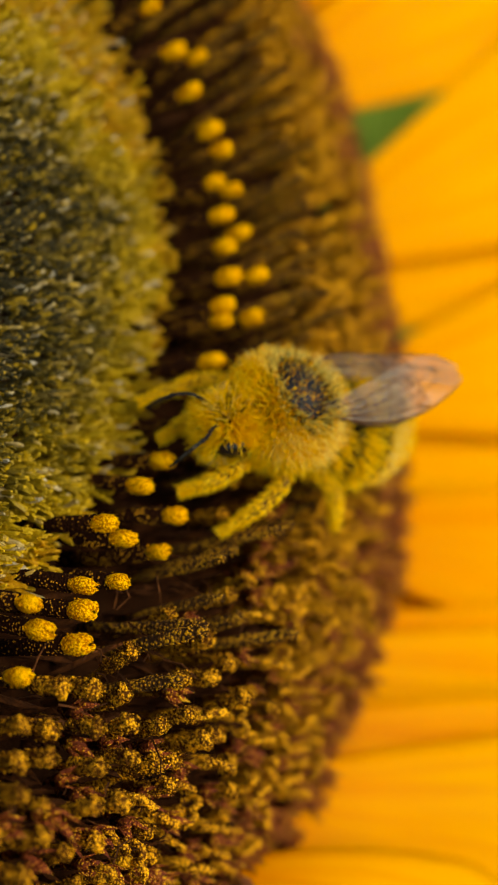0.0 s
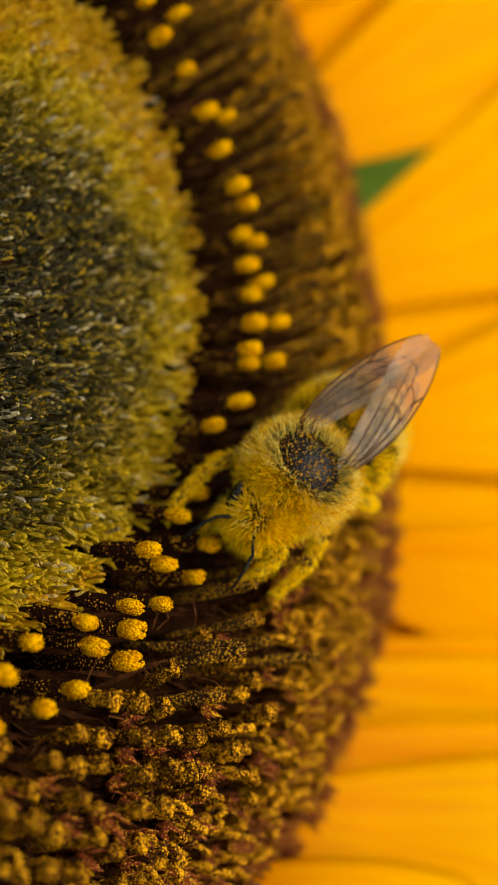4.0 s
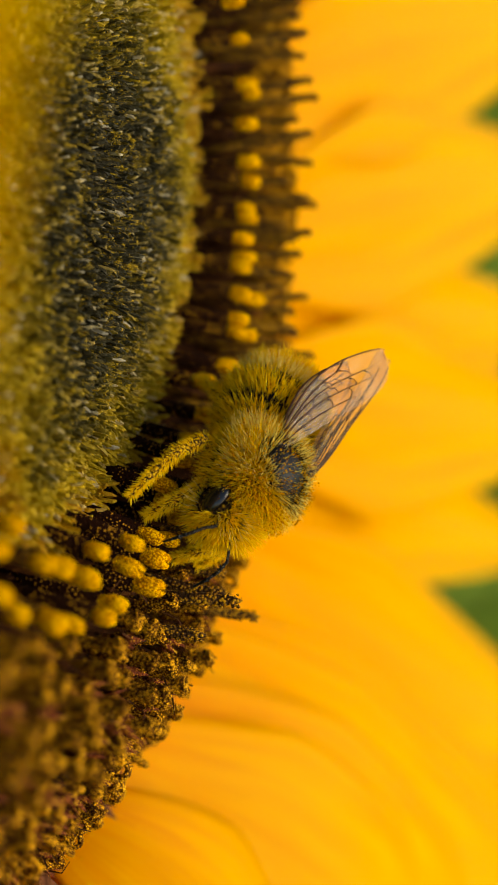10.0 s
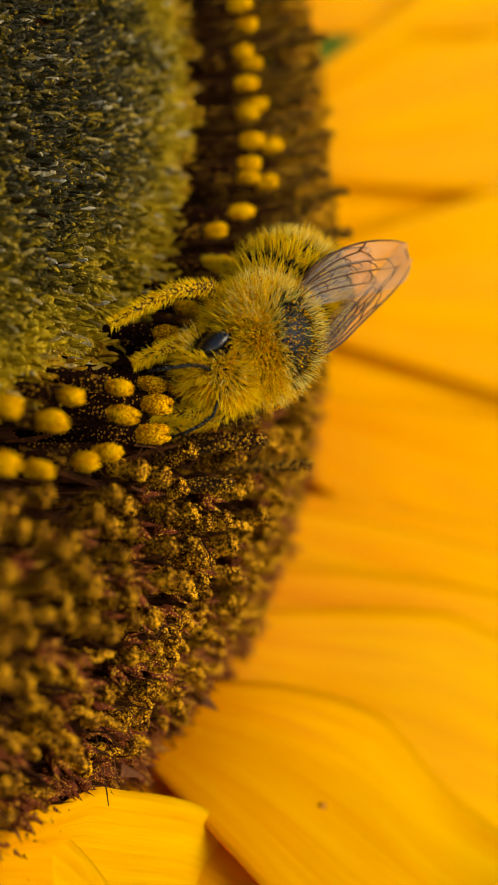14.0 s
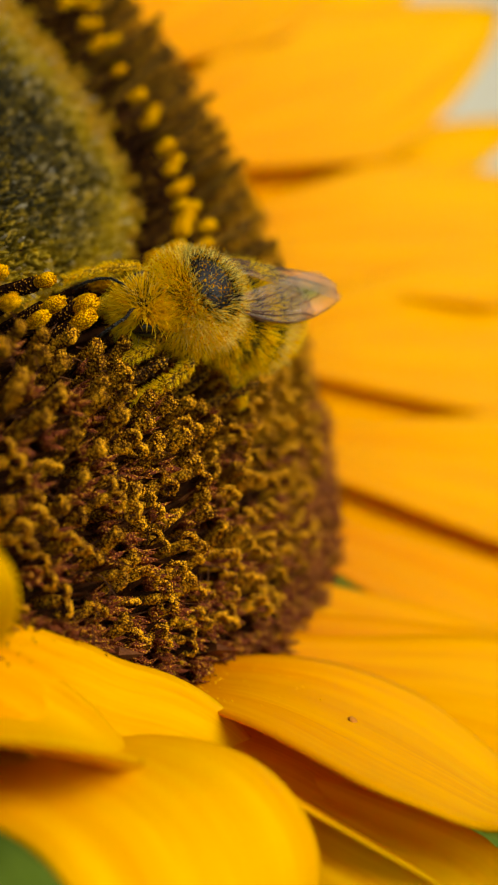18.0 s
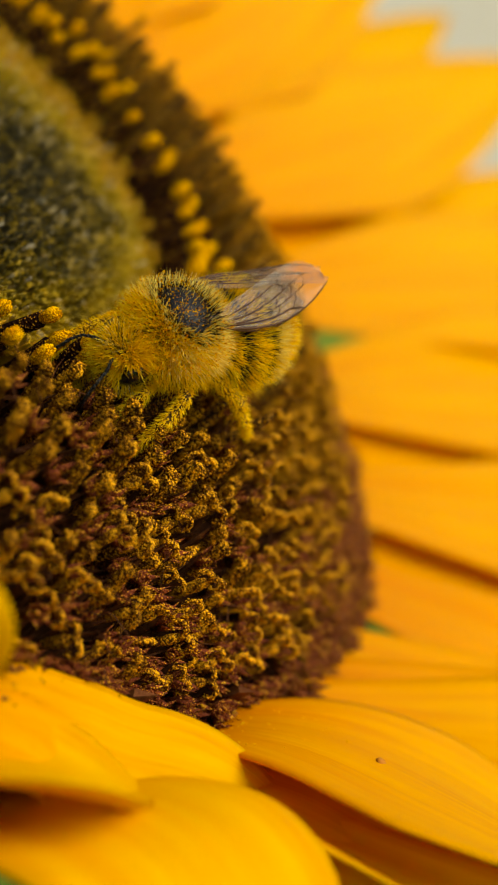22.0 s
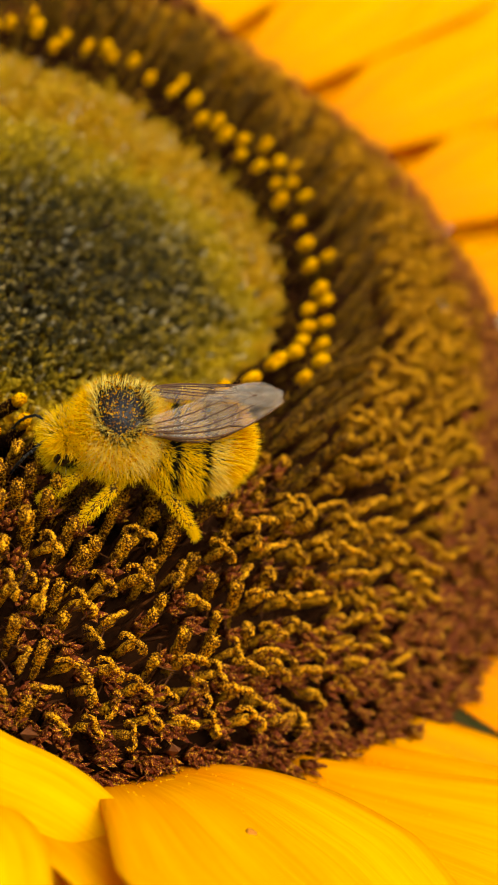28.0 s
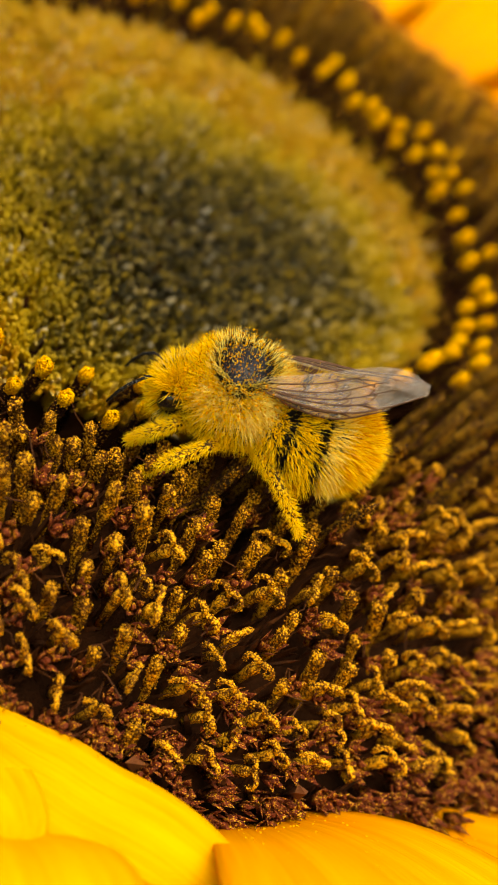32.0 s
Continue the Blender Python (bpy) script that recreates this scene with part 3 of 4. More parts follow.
# ------ petals
def petal_mesh(length, width, slopes, twist, fold, rng, ripple=0.16, blunt=2.6, neck=0.24):
    """A ray petal from its claw outward: slopes are its angles to the disc plane from base to tip, in degrees."""
    nu, nv = 30, 16
    verts, faces, uvs = [], [], []
    x, z, line = 0.0, 0.0, []
    for i in range(nu + 1):
        u = i / nu
        s = radians(float(np.interp(u, np.linspace(0, 1, len(slopes)), slopes)))
        line.append((x, z, s))
        x += math.cos(s) * length / nu
        z += math.sin(s) * length / nu
    ph, ph2 = rng.uniform(0, 6.28), rng.uniform(0, 6.28)
    notch = rng.uniform(0.0, 0.03)
    for side in (0, 1):
        for i in range(nu + 1):
            u = i / nu
            half = width / 2 * (neck + (1 - neck) * min(1, u / 0.38) ** (0.85 if neck > 0.23 else 1.0)) * max(0.0, 1 - max(0, (u - 0.34) / 0.66) ** blunt) ** 0.72
            half = max(half, 0.04)
            px, pz, s = line[i]
            for j in range(nv + 1):
                v = 2 * j / nv - 1
                y = v * half * (1 + 0.02 * math.sin(9 * u + ph))
                lift = fold * (abs(v) ** 1.6) * half * (1 - 0.5 * u) + ripple * math.cos(v * 7.0 + 0.3 * math.sin(3 * u)) * min(1, 3 * u) * (1 - u * 0.5)
                lift += 0.35 * math.sin(4.2 * u + ph) * u + 0.3 * v * math.sin(5 * u + ph2) * u
                lift += twist * v * half * u
                t = -0.10 if side else 0.0
                verts.append((px - math.sin(s) * (lift + t) - notch * abs(v) * length * u * u, y, pz + math.cos(s) * (lift + t)))
                uvs.append((u, v * 0.5 + 0.5))
    w = nv + 1
    k = (nu + 1) * w
    for i in range(nu):
        for j in range(nv):
            a = i * w + j
            faces.append((a, a + w, a + w + 1, a + 1))
            faces.append((k + a, k + a + 1, k + a + w + 1, k + a + w))
    for i in range(nu):
        a, b = i * w, i * w + nv
        faces.append((a, k + a, k + a + w, a + w))
        faces.append((b, b + w, k + b + w, k + b))
    for j in range(nv):
        a = nu * w + j
        faces.append((a, k + a, k + a + 1, a + 1))
    return mesh_of("petal", verts, faces, PETAL, True, uvs)


def add_petal(az, length, width, slopes, twist=0.0, fold=0.18, layer=0, turn=0.0, rise=0.0, blunt=2.4, neck=0.24, ripple=0.16):
    a = radians(az)
    r = rim_radius(a) - 0.2 - 0.45 * max(0.0, 1 - abs(az + 70) / 18)
    m = Matrix.Rotation(a, 4, "Z") @ Matrix.Translation((r, 0, -5.3 - 1.3 * layer + rise)) @ Matrix.Rotation(radians(turn), 4, "Z")
    ob = hang("petal", petal_mesh(length, width, slopes, twist, fold, rng, ripple, blunt, neck), sunflower, LOCAL @ m)
    return ob


FRONT = []
FAR = (7, 8, 9, 13, 18, 20)
# azimuth at the rim, length, width, turn, layer: the larger petals stand in front, narrower ones fill in behind
for az, ln, wd, tn, layer in ((66, 50, 11, 3, 0), (55, 52, 10.5, 2, 0), (44, 53, 11, 4, 0), (33, 54, 11.5, 6, 0), (21.5, 57, 12, 11, 0), (9.5, 58, 12, 12, 0), (-4, 62, 12, 12, 0),
                              (-17, 58, 12, 19, 0), (-22.5, 62, 9, 15, 0.7), (-31, 58, 11.5, 19, 0), (-36, 58, 8.5, 17, 0.8), (-43.5, 64, 12.5, 13, 0), (-50, 53, 9, 17, 0.8), (39, 50, 9, 6, 0.8), (15.5, 52, 9, 10, 0.9), (3, 50, 7, 12, 1.1)):
    add_petal(az, ln, wd, FAR, rng.uniform(-0.10, 0.10), rng.uniform(0.06, 0.14), layer, tn, 0, 1.75, 0.225, 0.30)
# azimuth, length, width, slopes, twist, turn, layer, fold
for az, ln, wd, sl, tw, tn, layer, fold in (
        (-56, 46, 11, (16, 14, 13, 14, 12), 0.1, 14, 0, 0.14), (-63, 31, 9.5, (25, 25, 17, 9, 0), 0.12, 16, 0, 0.14), (-69, 25, 9, (20, 32, 20, 10, 2), 0.08, 22, 0, 0.14),
        (-78.8, 18.3, 11.6, (61, 32, 23, 66, 25), -0.62, 6, -0.25, 0.06), (-105.8, 12.9, 5.5, (53, -11, 28, -3, -13), -0.08, 70, -0.28, 0.22),
        (-101.6, 13.5, 7.6, (30, 68, 41, -13, -104), 0.31, 10, 0.8, -0.15), (-73.5, 24.6, 9.4, (12, 14, -6, -30, -50), -0.57, 60, 1.9, 0.28),
        (-87.3, 15.2, 3.5, (-12, 76, 38, 37, -42), 0.48, 4, 0.63, -0.38), (-106, 7.5, 6.4, (72, 62, 40, 30, 20), -0.5, 38, 1.2, 0.2), (-86, 12, 7.5, (40, 48, 20, 25, 0), -0.4, 18, 0.4, 0.15), (-126, 14, 10, (44, 36, 18, 0, -25), 0.0, 0, 0, 0.14),
        (-113, 7, 4.2, (56, 78, 78, 76, 74), -0.1, -12, 0.1, 0.14), (-120, 9, 9, (40, 34, 6, -25, -45), 0.0, 0, 1, 0.14),
        (-52.5, 44, 8.5, (15, 14, 13, 13, 12), 0.05, 15, 0.4, 0.1), (-60, 36, 8.5, (22, 20, 15, 11, 6), 0.1, 15, 0.4, 0.1)):
    FRONT.append(add_petal(az, ln, wd, sl, tw, fold, layer, tn, 0.0, 6.0))
for k in range(16):
    add_petal(-138 - k * 9.8 + rng.uniform(-1.5, 1.5), rng.uniform(22, 32), rng.uniform(9.5, 11), (24, 14, 4, -6, -14), rng.uniform(-0.1, 0.1), rng.uniform(0.05, 0.15), 0, rng.uniform(-5, 5))
for az in (73, 50, 27):
    add_petal(az + rng.uniform(-0.6, 0.6), rng.uniform(24, 30), rng.uniform(8.5, 10), (8, 9, 9, 9, 8), rng.uniform(-0.08, 0.08), rng.uniform(0.0, 0.1), 1, rng.uniform(-3, 3))
for az, ln, wd, sl, tn in ((-56, 24, 8, (24, 18, 10, 4, -4), 3), 
                       (-121, 12, 9, (20, 8, -10, -30, -44), 0)):
    add_petal(az, ln, wd, sl, 0.0, 0.10, 1, tn)
for k in range(16):
    add_petal(-131 - k * 9.8 + rng.uniform(-2, 2), rng.uniform(20, 27), rng.uniform(8.5, 10), (16, 4, -8, -18, -26), rng.uniform(-0.1, 0.1), rng.uniform(0.0, 0.12), 1, rng.uniform(-5, 5))
add_petal(-173, 15.3, 9, (70, 72, 73, 73, 72), 0.0, 0.06, 0, 0, 0, 4.0)

# pollen crumbs, brown claws and a speck on the nearer petals
crumbs = Pile()
for ob in FRONT:
    vs = ob.data.vertices
    for _ in range(60):
        i = min(12, int(abs(rng.gauss(0, 3.5)))) * 17 + rng.randrange(3, 14)
        c = ob.matrix_basis @ vs[i].co.lerp(vs[i + rng.choice((1, 17, 18))].co, rng.random())
        c = LOCAL.inverted() @ c + Vector((0, 0, 0.03))
        g = rng.uniform(0.02, 0.05)
        crumbs.add([c + Vector(d) * g for d in ((1, 0, 0), (-0.6, 0.8, 0), (-0.6, -0.8, 0), (0, 0, 1), (0, 0, -1))], [(0, 1, 3), (1, 2, 3), (2, 0, 3), (1, 0, 4), (2, 1, 4), (0, 2, 4)])
tagged(hang("fallen_pollen", mesh_of("fallen_pollen", crumbs.v, crumbs.f, CRUMB, False), sunflower, LOCAL, "fallen yellow pollen crumbs"), kind="stuff")
for az in (-105, -89.3, -77.5):
    a = radians(az)
    r = rim_radius(a) - 0.35
    w, h = rng.uniform(0.26, 0.36), rng.uniform(0.5, 0.8)
    claw = [(0, -w, -1.2), (0, w, -1.2), (0.12, w * 0.8, 0.1), (0.12, -w * 0.8, 0.1), (0.25, rng.uniform(-0.2, 0.2), h), (0.3, 0, -0.1), (-0.12, 0, 0.0)]
    hang("petal_claw", mesh_of("petal_claw", claw, [(0, 1, 2, 6, 3), (3, 6, 4), (6, 2, 4), (2, 5, 4), (5, 3, 4), (1, 0, 3, 5), (1, 5, 2)], CLAW, False), sunflower, LOCAL @ Matrix.Rotation(a, 4, "Z") @ Matrix.Translation((r - 0.45, 0, -3.5)) @ Matrix.Rotation(radians(16), 4, "Y"), "dark brown pointed claw")
speck = min((LOCAL.inverted() @ (FRONT[3].matrix_basis @ v.co) for v in list(FRONT[3].data.vertices)[:527]), key=lambda q: math.hypot(q.x - 5.9, q.y + 26.7))
hang("speck", mesh_of("speck", *tube([(0, 0, -0.05), (0, 0, 0.03), (0, 0, 0.05)], [0.17, 0.15, 0.06], 9, True, rng, 0.2), SPECK), FRONT[3], FRONT[3].matrix_basis.inverted() @ LOCAL @ Matrix.Translation(speck), "small brown speck")



# ------ bracts, stem and leaves
def bract_mesh(length, width, slopes, rng):
    nu, nv = 12, 6
    verts, faces = [], []
    x, z = 0.0, 0.0
    rows = []
    for i in range(nu + 1):
        u = i / nu
        s = radians(float(np.interp(u, np.linspace(0, 1, len(slopes)), slopes)))
        rows.append((x, z, s))
        x, z = x + math.cos(s) * length / nu, z + math.sin(s) * length / nu
    for side in (0, 1):
        for i in range(nu + 1):
            u = i / nu
            half = max(0.03, width / 2 * (1 - u ** 1.5) * (0.75 + 0.5 * u))
            px, pz, s = rows[i]
            for j in range(nv + 1):
                v = 2 * j / nv - 1
                lift = 0.3 * v * v * half - 0.3 * side
                verts.append((px - math.sin(s) * lift, v * half, pz + math.cos(s) * lift))
    w, k = nv + 1, (nu + 1) * (nv + 1)
    for i in range(nu):
        for j in range(nv):
            a = i * w + j
            faces.append((a, a + w, a + w + 1, a + 1))
            faces.append((k + a, k + a + 1, k + a + w + 1, k + a + w))
    for i in range(nu):
        a, b = i * w, i * w + nv
        faces.append((a, k + a, k + a + w, a + w))
        faces.append((b, b + w, k + b + w, k + b))
    pile = Pile()
    pile.add(verts, faces)
    for _ in range(170):
        i, s = rng.randrange(nu), rng.choice((0, nv))
        p = Vector(verts[i * w + s])
        q = p + Vector((rng.uniform(-0.2, 0.4), (0.5 if s else -0.5) * rng.uniform(0.5, 1.2), rng.uniform(-0.4, 0.1)))
        pile.add(*tube([p, q], [0.03, 0.008], 3))
    return mesh_of("bract", pile.v, pile.f, BRACT)


BRACTS = [bract_mesh(rng.uniform(15, 21), rng.uniform(3.0, 4.4), (10, 0, -20, -38), rng) for _ in range(5)]
for k in range(26):
    a = radians(k * 360 / 26 + rng.uniform(-4, 4))
    m = Matrix.Rotation(a, 4, "Z") @ Matrix.Translation((21.5 - (k % 2) * 1.5, 0, -9.0 - (k % 2) * 1.4)) @ Matrix.Rotation(radians(rng.uniform(-10, 25)), 4, "Y")
    hang("bract", BRACTS[k % 5], sunflower, LOCAL @ m)

neck = HEAD @ Vector((0, 0, -17)) - BASE
back = (HEAD.to_3x3() @ Vector((0, 0, -1))).normalized()
stem_pts = []
for k in range(15):
    t = k / 14
    p0, p1, p2, p3 = neck, neck + back * 0.09, Vector((-0.06, 0.06, 0.75)), Vector((0, 0, -0.02))
    stem_pts.append(p0 * (1 - t) ** 3 + p1 * 3 * t * (1 - t) ** 2 + p2 * 3 * t * t * (1 - t) + p3 * t ** 3)
hang("stem", mesh_of("stem", *tube(stem_pts, [0.008 + 0.006 * k / 14 for k in range(15)], 12, True, rng, 0.03), STEM), sunflower)


def leaf_mesh(length, width, rng):
    nu, nv = 16, 8
    verts, faces = [], []
    for side in (0, 1):
        for i in range(nu + 1):
            u = i / nu
            half = max(0.001, width / 2 * math.sin(math.pi * min(1, u ** 0.6)) * (1 - 0.15 * u)) * (1 + 0.05 * math.sin(40 * u))
            for j in range(nv + 1):
                v = 2 * j / nv - 1
                verts.append((u * length, v * half, -0.35 * length * u * u + 0.12 * abs(v) * half + 0.01 * math.sin(14 * u + 3 * v) - 0.0012 * side))
    w, k = nv + 1, (nu + 1) * (nv + 1)
    for i in range(nu):
        for j in range(nv):
            a = i * w + j
            faces.append((a, a + w, a + w + 1, a + 1))
            faces.append((k + a, k + a + 1, k + a + w + 1, k + a + w))
    for i in range(nu):
        a, b = i * w, i * w + nv
        faces.append((a, k + a, k + a + w, a + w))
        faces.append((b, b + w, k + b + w, k + b))
    return mesh_of("leaf", verts, faces, LEAF)


for k, (h, az, ln) in enumerate(((0.95, 60, 0.20), (0.82, 200, 0.24), (0.68, 330, 0.26), (0.52, 110, 0.28), (0.36, 250, 0.26))):
    i = min(range(15), key=lambda q: abs(stem_pts[q].z - h))
    m = Matrix.Translation(stem_pts[i]) @ Matrix.Rotation(radians(az), 4, "Z") @ Matrix.Rotation(radians(-20), 4, "Y")
    hang("leaf", leaf_mesh(ln, ln * 0.75, rng), sunflower, m)


# ---------------------------------------------------------------- bumblebee
def fur_material(name, root, tip, rough=0.75):
    m, n, l, p = node_material(name, rough, 0.15)
    isl = n.new("ShaderNodeNewGeometry").outputs["Random Per Island"]
    l.new(mix_of(n, l, isl, root, tip), p.inputs["Base Color"])
    thin = n.new("ShaderNodeBsdfTranslucent")
    l.new(p.inputs["Base Color"].links[0].from_socket, thin.inputs["Color"])
    both = n.new("ShaderNodeMixShader")
    both.inputs[0].default_value = 0.48
    l.new(p.outputs[0], both.inputs[1])
    l.new(thin.outputs[0], both.inputs[2])
    l.new(both.outputs[0], n["Material Output"].inputs["Surface"])
    return m


FUR_GOLD = fur_material("pollen_yellow_fur", (0.92, 0.62, 0.010), (1.0, 0.83, 0.055))
FUR_PALE = fur_material("pale_straw_fur", (0.86, 0.67, 0.09), (1.0, 0.91, 0.33))
FUR_BLACK = fur_material("black_fur", (0.006, 0.005, 0.004), (0.035, 0.026, 0.014))
FUR_RUST = fur_material("rusty_tail_fur", (0.64, 0.27, 0.006), (0.90, 0.52, 0.02))
SKIN = crust("dusted_black_cuticle", (0.006, 0.006, 0.006), (0.03, 0.022, 0.008), (0.62, 0.38, 0.03), 0.50, 0.62, 12.0, 0.42, 0.3)
BARE = crust("bare_shining_cuticle", (0.007, 0.007, 0.008), (0.02, 0.016, 0.010), (0.50, 0.30, 0.03), 0.60, 0.72, 12.0, 0.36, 0.2, 0.00004)
SKIN_DUSTY = crust("pollen_caked_cuticle", (0.05, 0.025, 0.005), (0.45, 0.24, 0.012), (0.80, 0.52, 0.03), 0.22, 0.5, 8.0)
LEG_SKIN = crust("pollen_caked_leg", (0.06, 0.030, 0.004), (0.50, 0.27, 0.010), (0.86, 0.55, 0.02), 0.08, 0.38, 11.0)
EYE, en, el_, ep = node_material("glossy_black_eye", 0.12, 0.6)
ep.inputs["Base Color"].default_value = (0.006, 0.006, 0.008, 1)
bump_of(en, el_, ep, noise_of(en, el_, coords(en), 30.0, 1.0), 0.15, 0.00005)


def wing_material():
    m, n, l, p = node_material("smoky_wing_membrane", 0.14, 0.8)
    c = coords(n)
    l.new(ramp_of(n, l, noise_of(n, l, c, 1.3, 3.0), ((0.35, (0.38, 0.34, 0.28)), (0.65, (0.56, 0.53, 0.47)))), p.inputs["Base Color"])
    bump_of(n, l, p, noise_of(n, l, c, 3.0, 3.0), 0.4, 0.0002)
    t = n.new("ShaderNodeBsdfTransparent")
    t.inputs["Color"].default_value = (0.94, 0.89, 0.83, 1)
    x = n.new("ShaderNodeMixShader")
    x.inputs[0].default_value = 0.10
    l.new(t.outputs[0], x.inputs[1])
    l.new(p.outputs[0], x.inputs[2])
    l.new(x.outputs[0], n["Material Output"].inputs["Surface"])
    return m


WING = wing_material()
VEIN = mottled("brown_wing_vein", ((0.045, 0.018, 0.006), (0.12, 0.05, 0.015)), 3.0, 0.45)


def blob(center, radii, rng, segs=20, rings=14, rough=0.02, shape=None):
    verts, faces = [], []
    for i in range(rings + 1):
        th = math.pi * i / rings
        for k in range(segs):
            ph = 2 * math.pi * k / segs
            d = Vector((math.cos(th), math.sin(th) * math.cos(ph), math.sin(th) * math.sin(ph)))
            s = 1 + rng.uniform(-rough, rough)
            if shape:
                s *= shape(d)
            verts.append(Vector(center) + Vector((d.x * radii[0], d.y * radii[1], d.z * radii[2])) * s)
    for i in range(rings):
        for k in range(segs):
            faces.append((i * segs + k, i * segs + (k + 1) % segs, (i + 1) * segs + (k + 1) % segs, (i + 1) * segs + k))
    return verts, faces


def hair(pile, p, d, length, width, rng, droop=0.0):
    d = d.normalized()
    a = d.orthogonal().normalized()
    b = d.cross(a)
    w = rng.uniform(0, 6.28)
    mid = p + d * length * 0.55 + Vector((rng.uniform(-0.06, 0.06), rng.uniform(-0.06, 0.06), -droop)) * length
    tip = p + d * length + Vector((rng.uniform(-0.14, 0.14), rng.uniform(-0.14, 0.14), rng.uniform(-0.1, 0.08) - 2 * droop)) * length
    k = len(pile.v)
    for q, r in ((p, width), (mid, width * 0.75)):
        for s in range(3):
            t = w + s * 2.0944
            pile.v.append(q + (a * math.cos(t) + b * math.sin(t)) * r)
    pile.v.append(tip)
    for s in range(3):
        t = (s + 1) % 3
        pile.f.append((k + s, k + t, k + 3 + t, k + 3 + s))
        pile.f.append((k + 3 + s, k + 3 + t, k + 6))


def grain(pile, c, g):
    k = len(pile.v)
    pile.v.extend(c + Vector(d) * g for d in ((1, 0, 0), (-0.6, 0.8, 0), (-0.6, -0.8, 0), (0, 0, 1), (0, 0, -1)))
    pile.f.extend(((k, k + 1, k + 3), (k + 1, k + 2, k + 3), (k + 2, k, k + 3), (k + 1, k, k + 4), (k + 2, k + 1, k + 4), (k, k + 2, k + 4)))


def coat(rng, center, radii, count, choose, comb=(-0.35, 0, 0)):
    """Fur over an ellipsoid: choose(d) gives (key, length, width) or None for a direction; comb bends all hairs."""
    piles = {}
    c = Vector(center)
    for _ in range(count):
        d = Vector((rng.gauss(0, 1), rng.gauss(0, 1), rng.gauss(0, 1))).normalized()
        pick = choose(d, rng)
        if not pick:
            continue
        key, ln, wd = pick
        p = c + Vector((d.x * radii[0], d.y * radii[1], d.z * radii[2]))
        nrm = Vector((d.x / radii[0], d.y / radii[1], d.z / radii[2])).normalized()
        way = nrm + Vector(comb) + Vector((rng.gauss(0, 0.17), rng.gauss(0, 0.17), rng.gauss(0, 0.17)))
        pile = piles.setdefault(key, Pile())
        hair(pile, p - nrm * 0.03, way, ln * (0.5 + 0.85 * rng.random() ** 1.5), wd * 0.78, rng, 0.04)
    return piles


bee = tagged(new("bumblebee"), "fuzzy bumblebee caked in yellow pollen feeding on the sunflower", "bee")
bee.scale = (UNIT * 0.93,) * 3
brng = random.Random(21)

THC, THR = (0.0, 0.0, 0.0), (1.36, 1.34, 1.32)
thorax = hang("thorax", mesh_of("thorax", *blob(THC, THR, brng), SKIN_DUSTY), bee)


shield = [(v, f) for v, f in [blob((0, 0, 0), (1.0, 1.0, 1.0), brng, 28, 20, 0.0)]][0]
keep = [f for f in shield[1] if all(shield[0][i].z > 0.2 and math.hypot((shield[0][i].x + 0.02) * 1.2, shield[0][i].y * 0.88) < 0.80 for i in f)]
used = sorted({i for f in keep for i in f})
index = {i: k for k, i in enumerate(used)}
hang("back_shield", mesh_of("back_shield", [Vector((shield[0][i].x * THR[0], shield[0][i].y * THR[1], shield[0][i].z * THR[2])) * 1.03 for i in used], [tuple(index[i] for i in f) for f in keep], BARE), thorax, None, "bare black back dotted with pollen")


def thorax_fur(d, rng):
    bald = math.hypot((d.x + 0.02) * 1.2, d.y * 0.88)
    if d.z > 0.1 and bald < 0.64:
        return ("dark", 0.26, 0.010) if rng.random() < (0.07 if bald < 0.45 else 0.40) else ("pale", 0.40, 0.012) if rng.random() < 0.06 * bald else None
    if d.z > -0.2 and bald < 0.78:
        return ("dark", 0.44, 0.014) if rng.random() < 0.5 else ("pale", 0.52, 0.015)
    if d.x < -0.3 and d.z > -0.3:
        return ("pale", 0.56, 0.016) if rng.random() < 0.75 else ("gold", 0.5, 0.016)
    if d.z > -0.15:
        if d.x > 0.62 and abs(d.y) < 0.75:
            return ("dark", 0.30, 0.018) if rng.random() < 0.30 else ("gold", 0.52, 0.017)
        return ("pale", 0.54, 0.016) if rng.random() < 0.42 else ("gold", 0.50, 0.017)
    return ("dark", 0.34, 0.018) if rng.random() < 0.4 else ("gold", 0.50, 0.018)


FURS = {"gold": FUR_GOLD, "pale": FUR_PALE, "dark": FUR_BLACK, "rust": FUR_RUST}
WORDS = {"gold": "pollen-yellow fur", "pale": "pale straw fur", "dark": "black fur", "rust": "orange-tinged tail fur"}


def put_fur(piles, parent):
    for key, pile in piles.items():
        hang("fur", mesh_of("fur", pile.v, pile.f, FURS[key], False), parent, None, WORDS[key])


put_fur(coat(brng, THC, THR, 26000, thorax_fur, (-0.05, 0, 0.1)), thorax)
dust = Pile()
for _ in range(7500):
    d = Vector((brng.gauss(0, 1), brng.gauss(0, 1), abs(brng.gauss(0, 1)))).normalized()
    if d.z > 0.15 and math.hypot((d.x + 0.02) * 1.2, d.y * 0.88) < 0.68 and brng.random() < 0.72 - 0.5 * max(0.0, d.x):
        continue
    grain(dust, Vector((d.x * THR[0], d.y * THR[1], d.z * THR[2])) * (1.02 + 0.42 * brng.random() ** 2), 0.011 + 0.030 * brng.random() ** 2)
hang("pollen_dust", mesh_of("pollen_dust", dust.v, dust.f, POLLEN, False), thorax, None, "scattered yellow pollen grains")

HC, HR = (1.52, 0.0, -0.50), (0.74, 0.90, 0.88)
head = hang("head", mesh_of("head", *blob(HC, HR, brng), SKIN_DUSTY), bee)


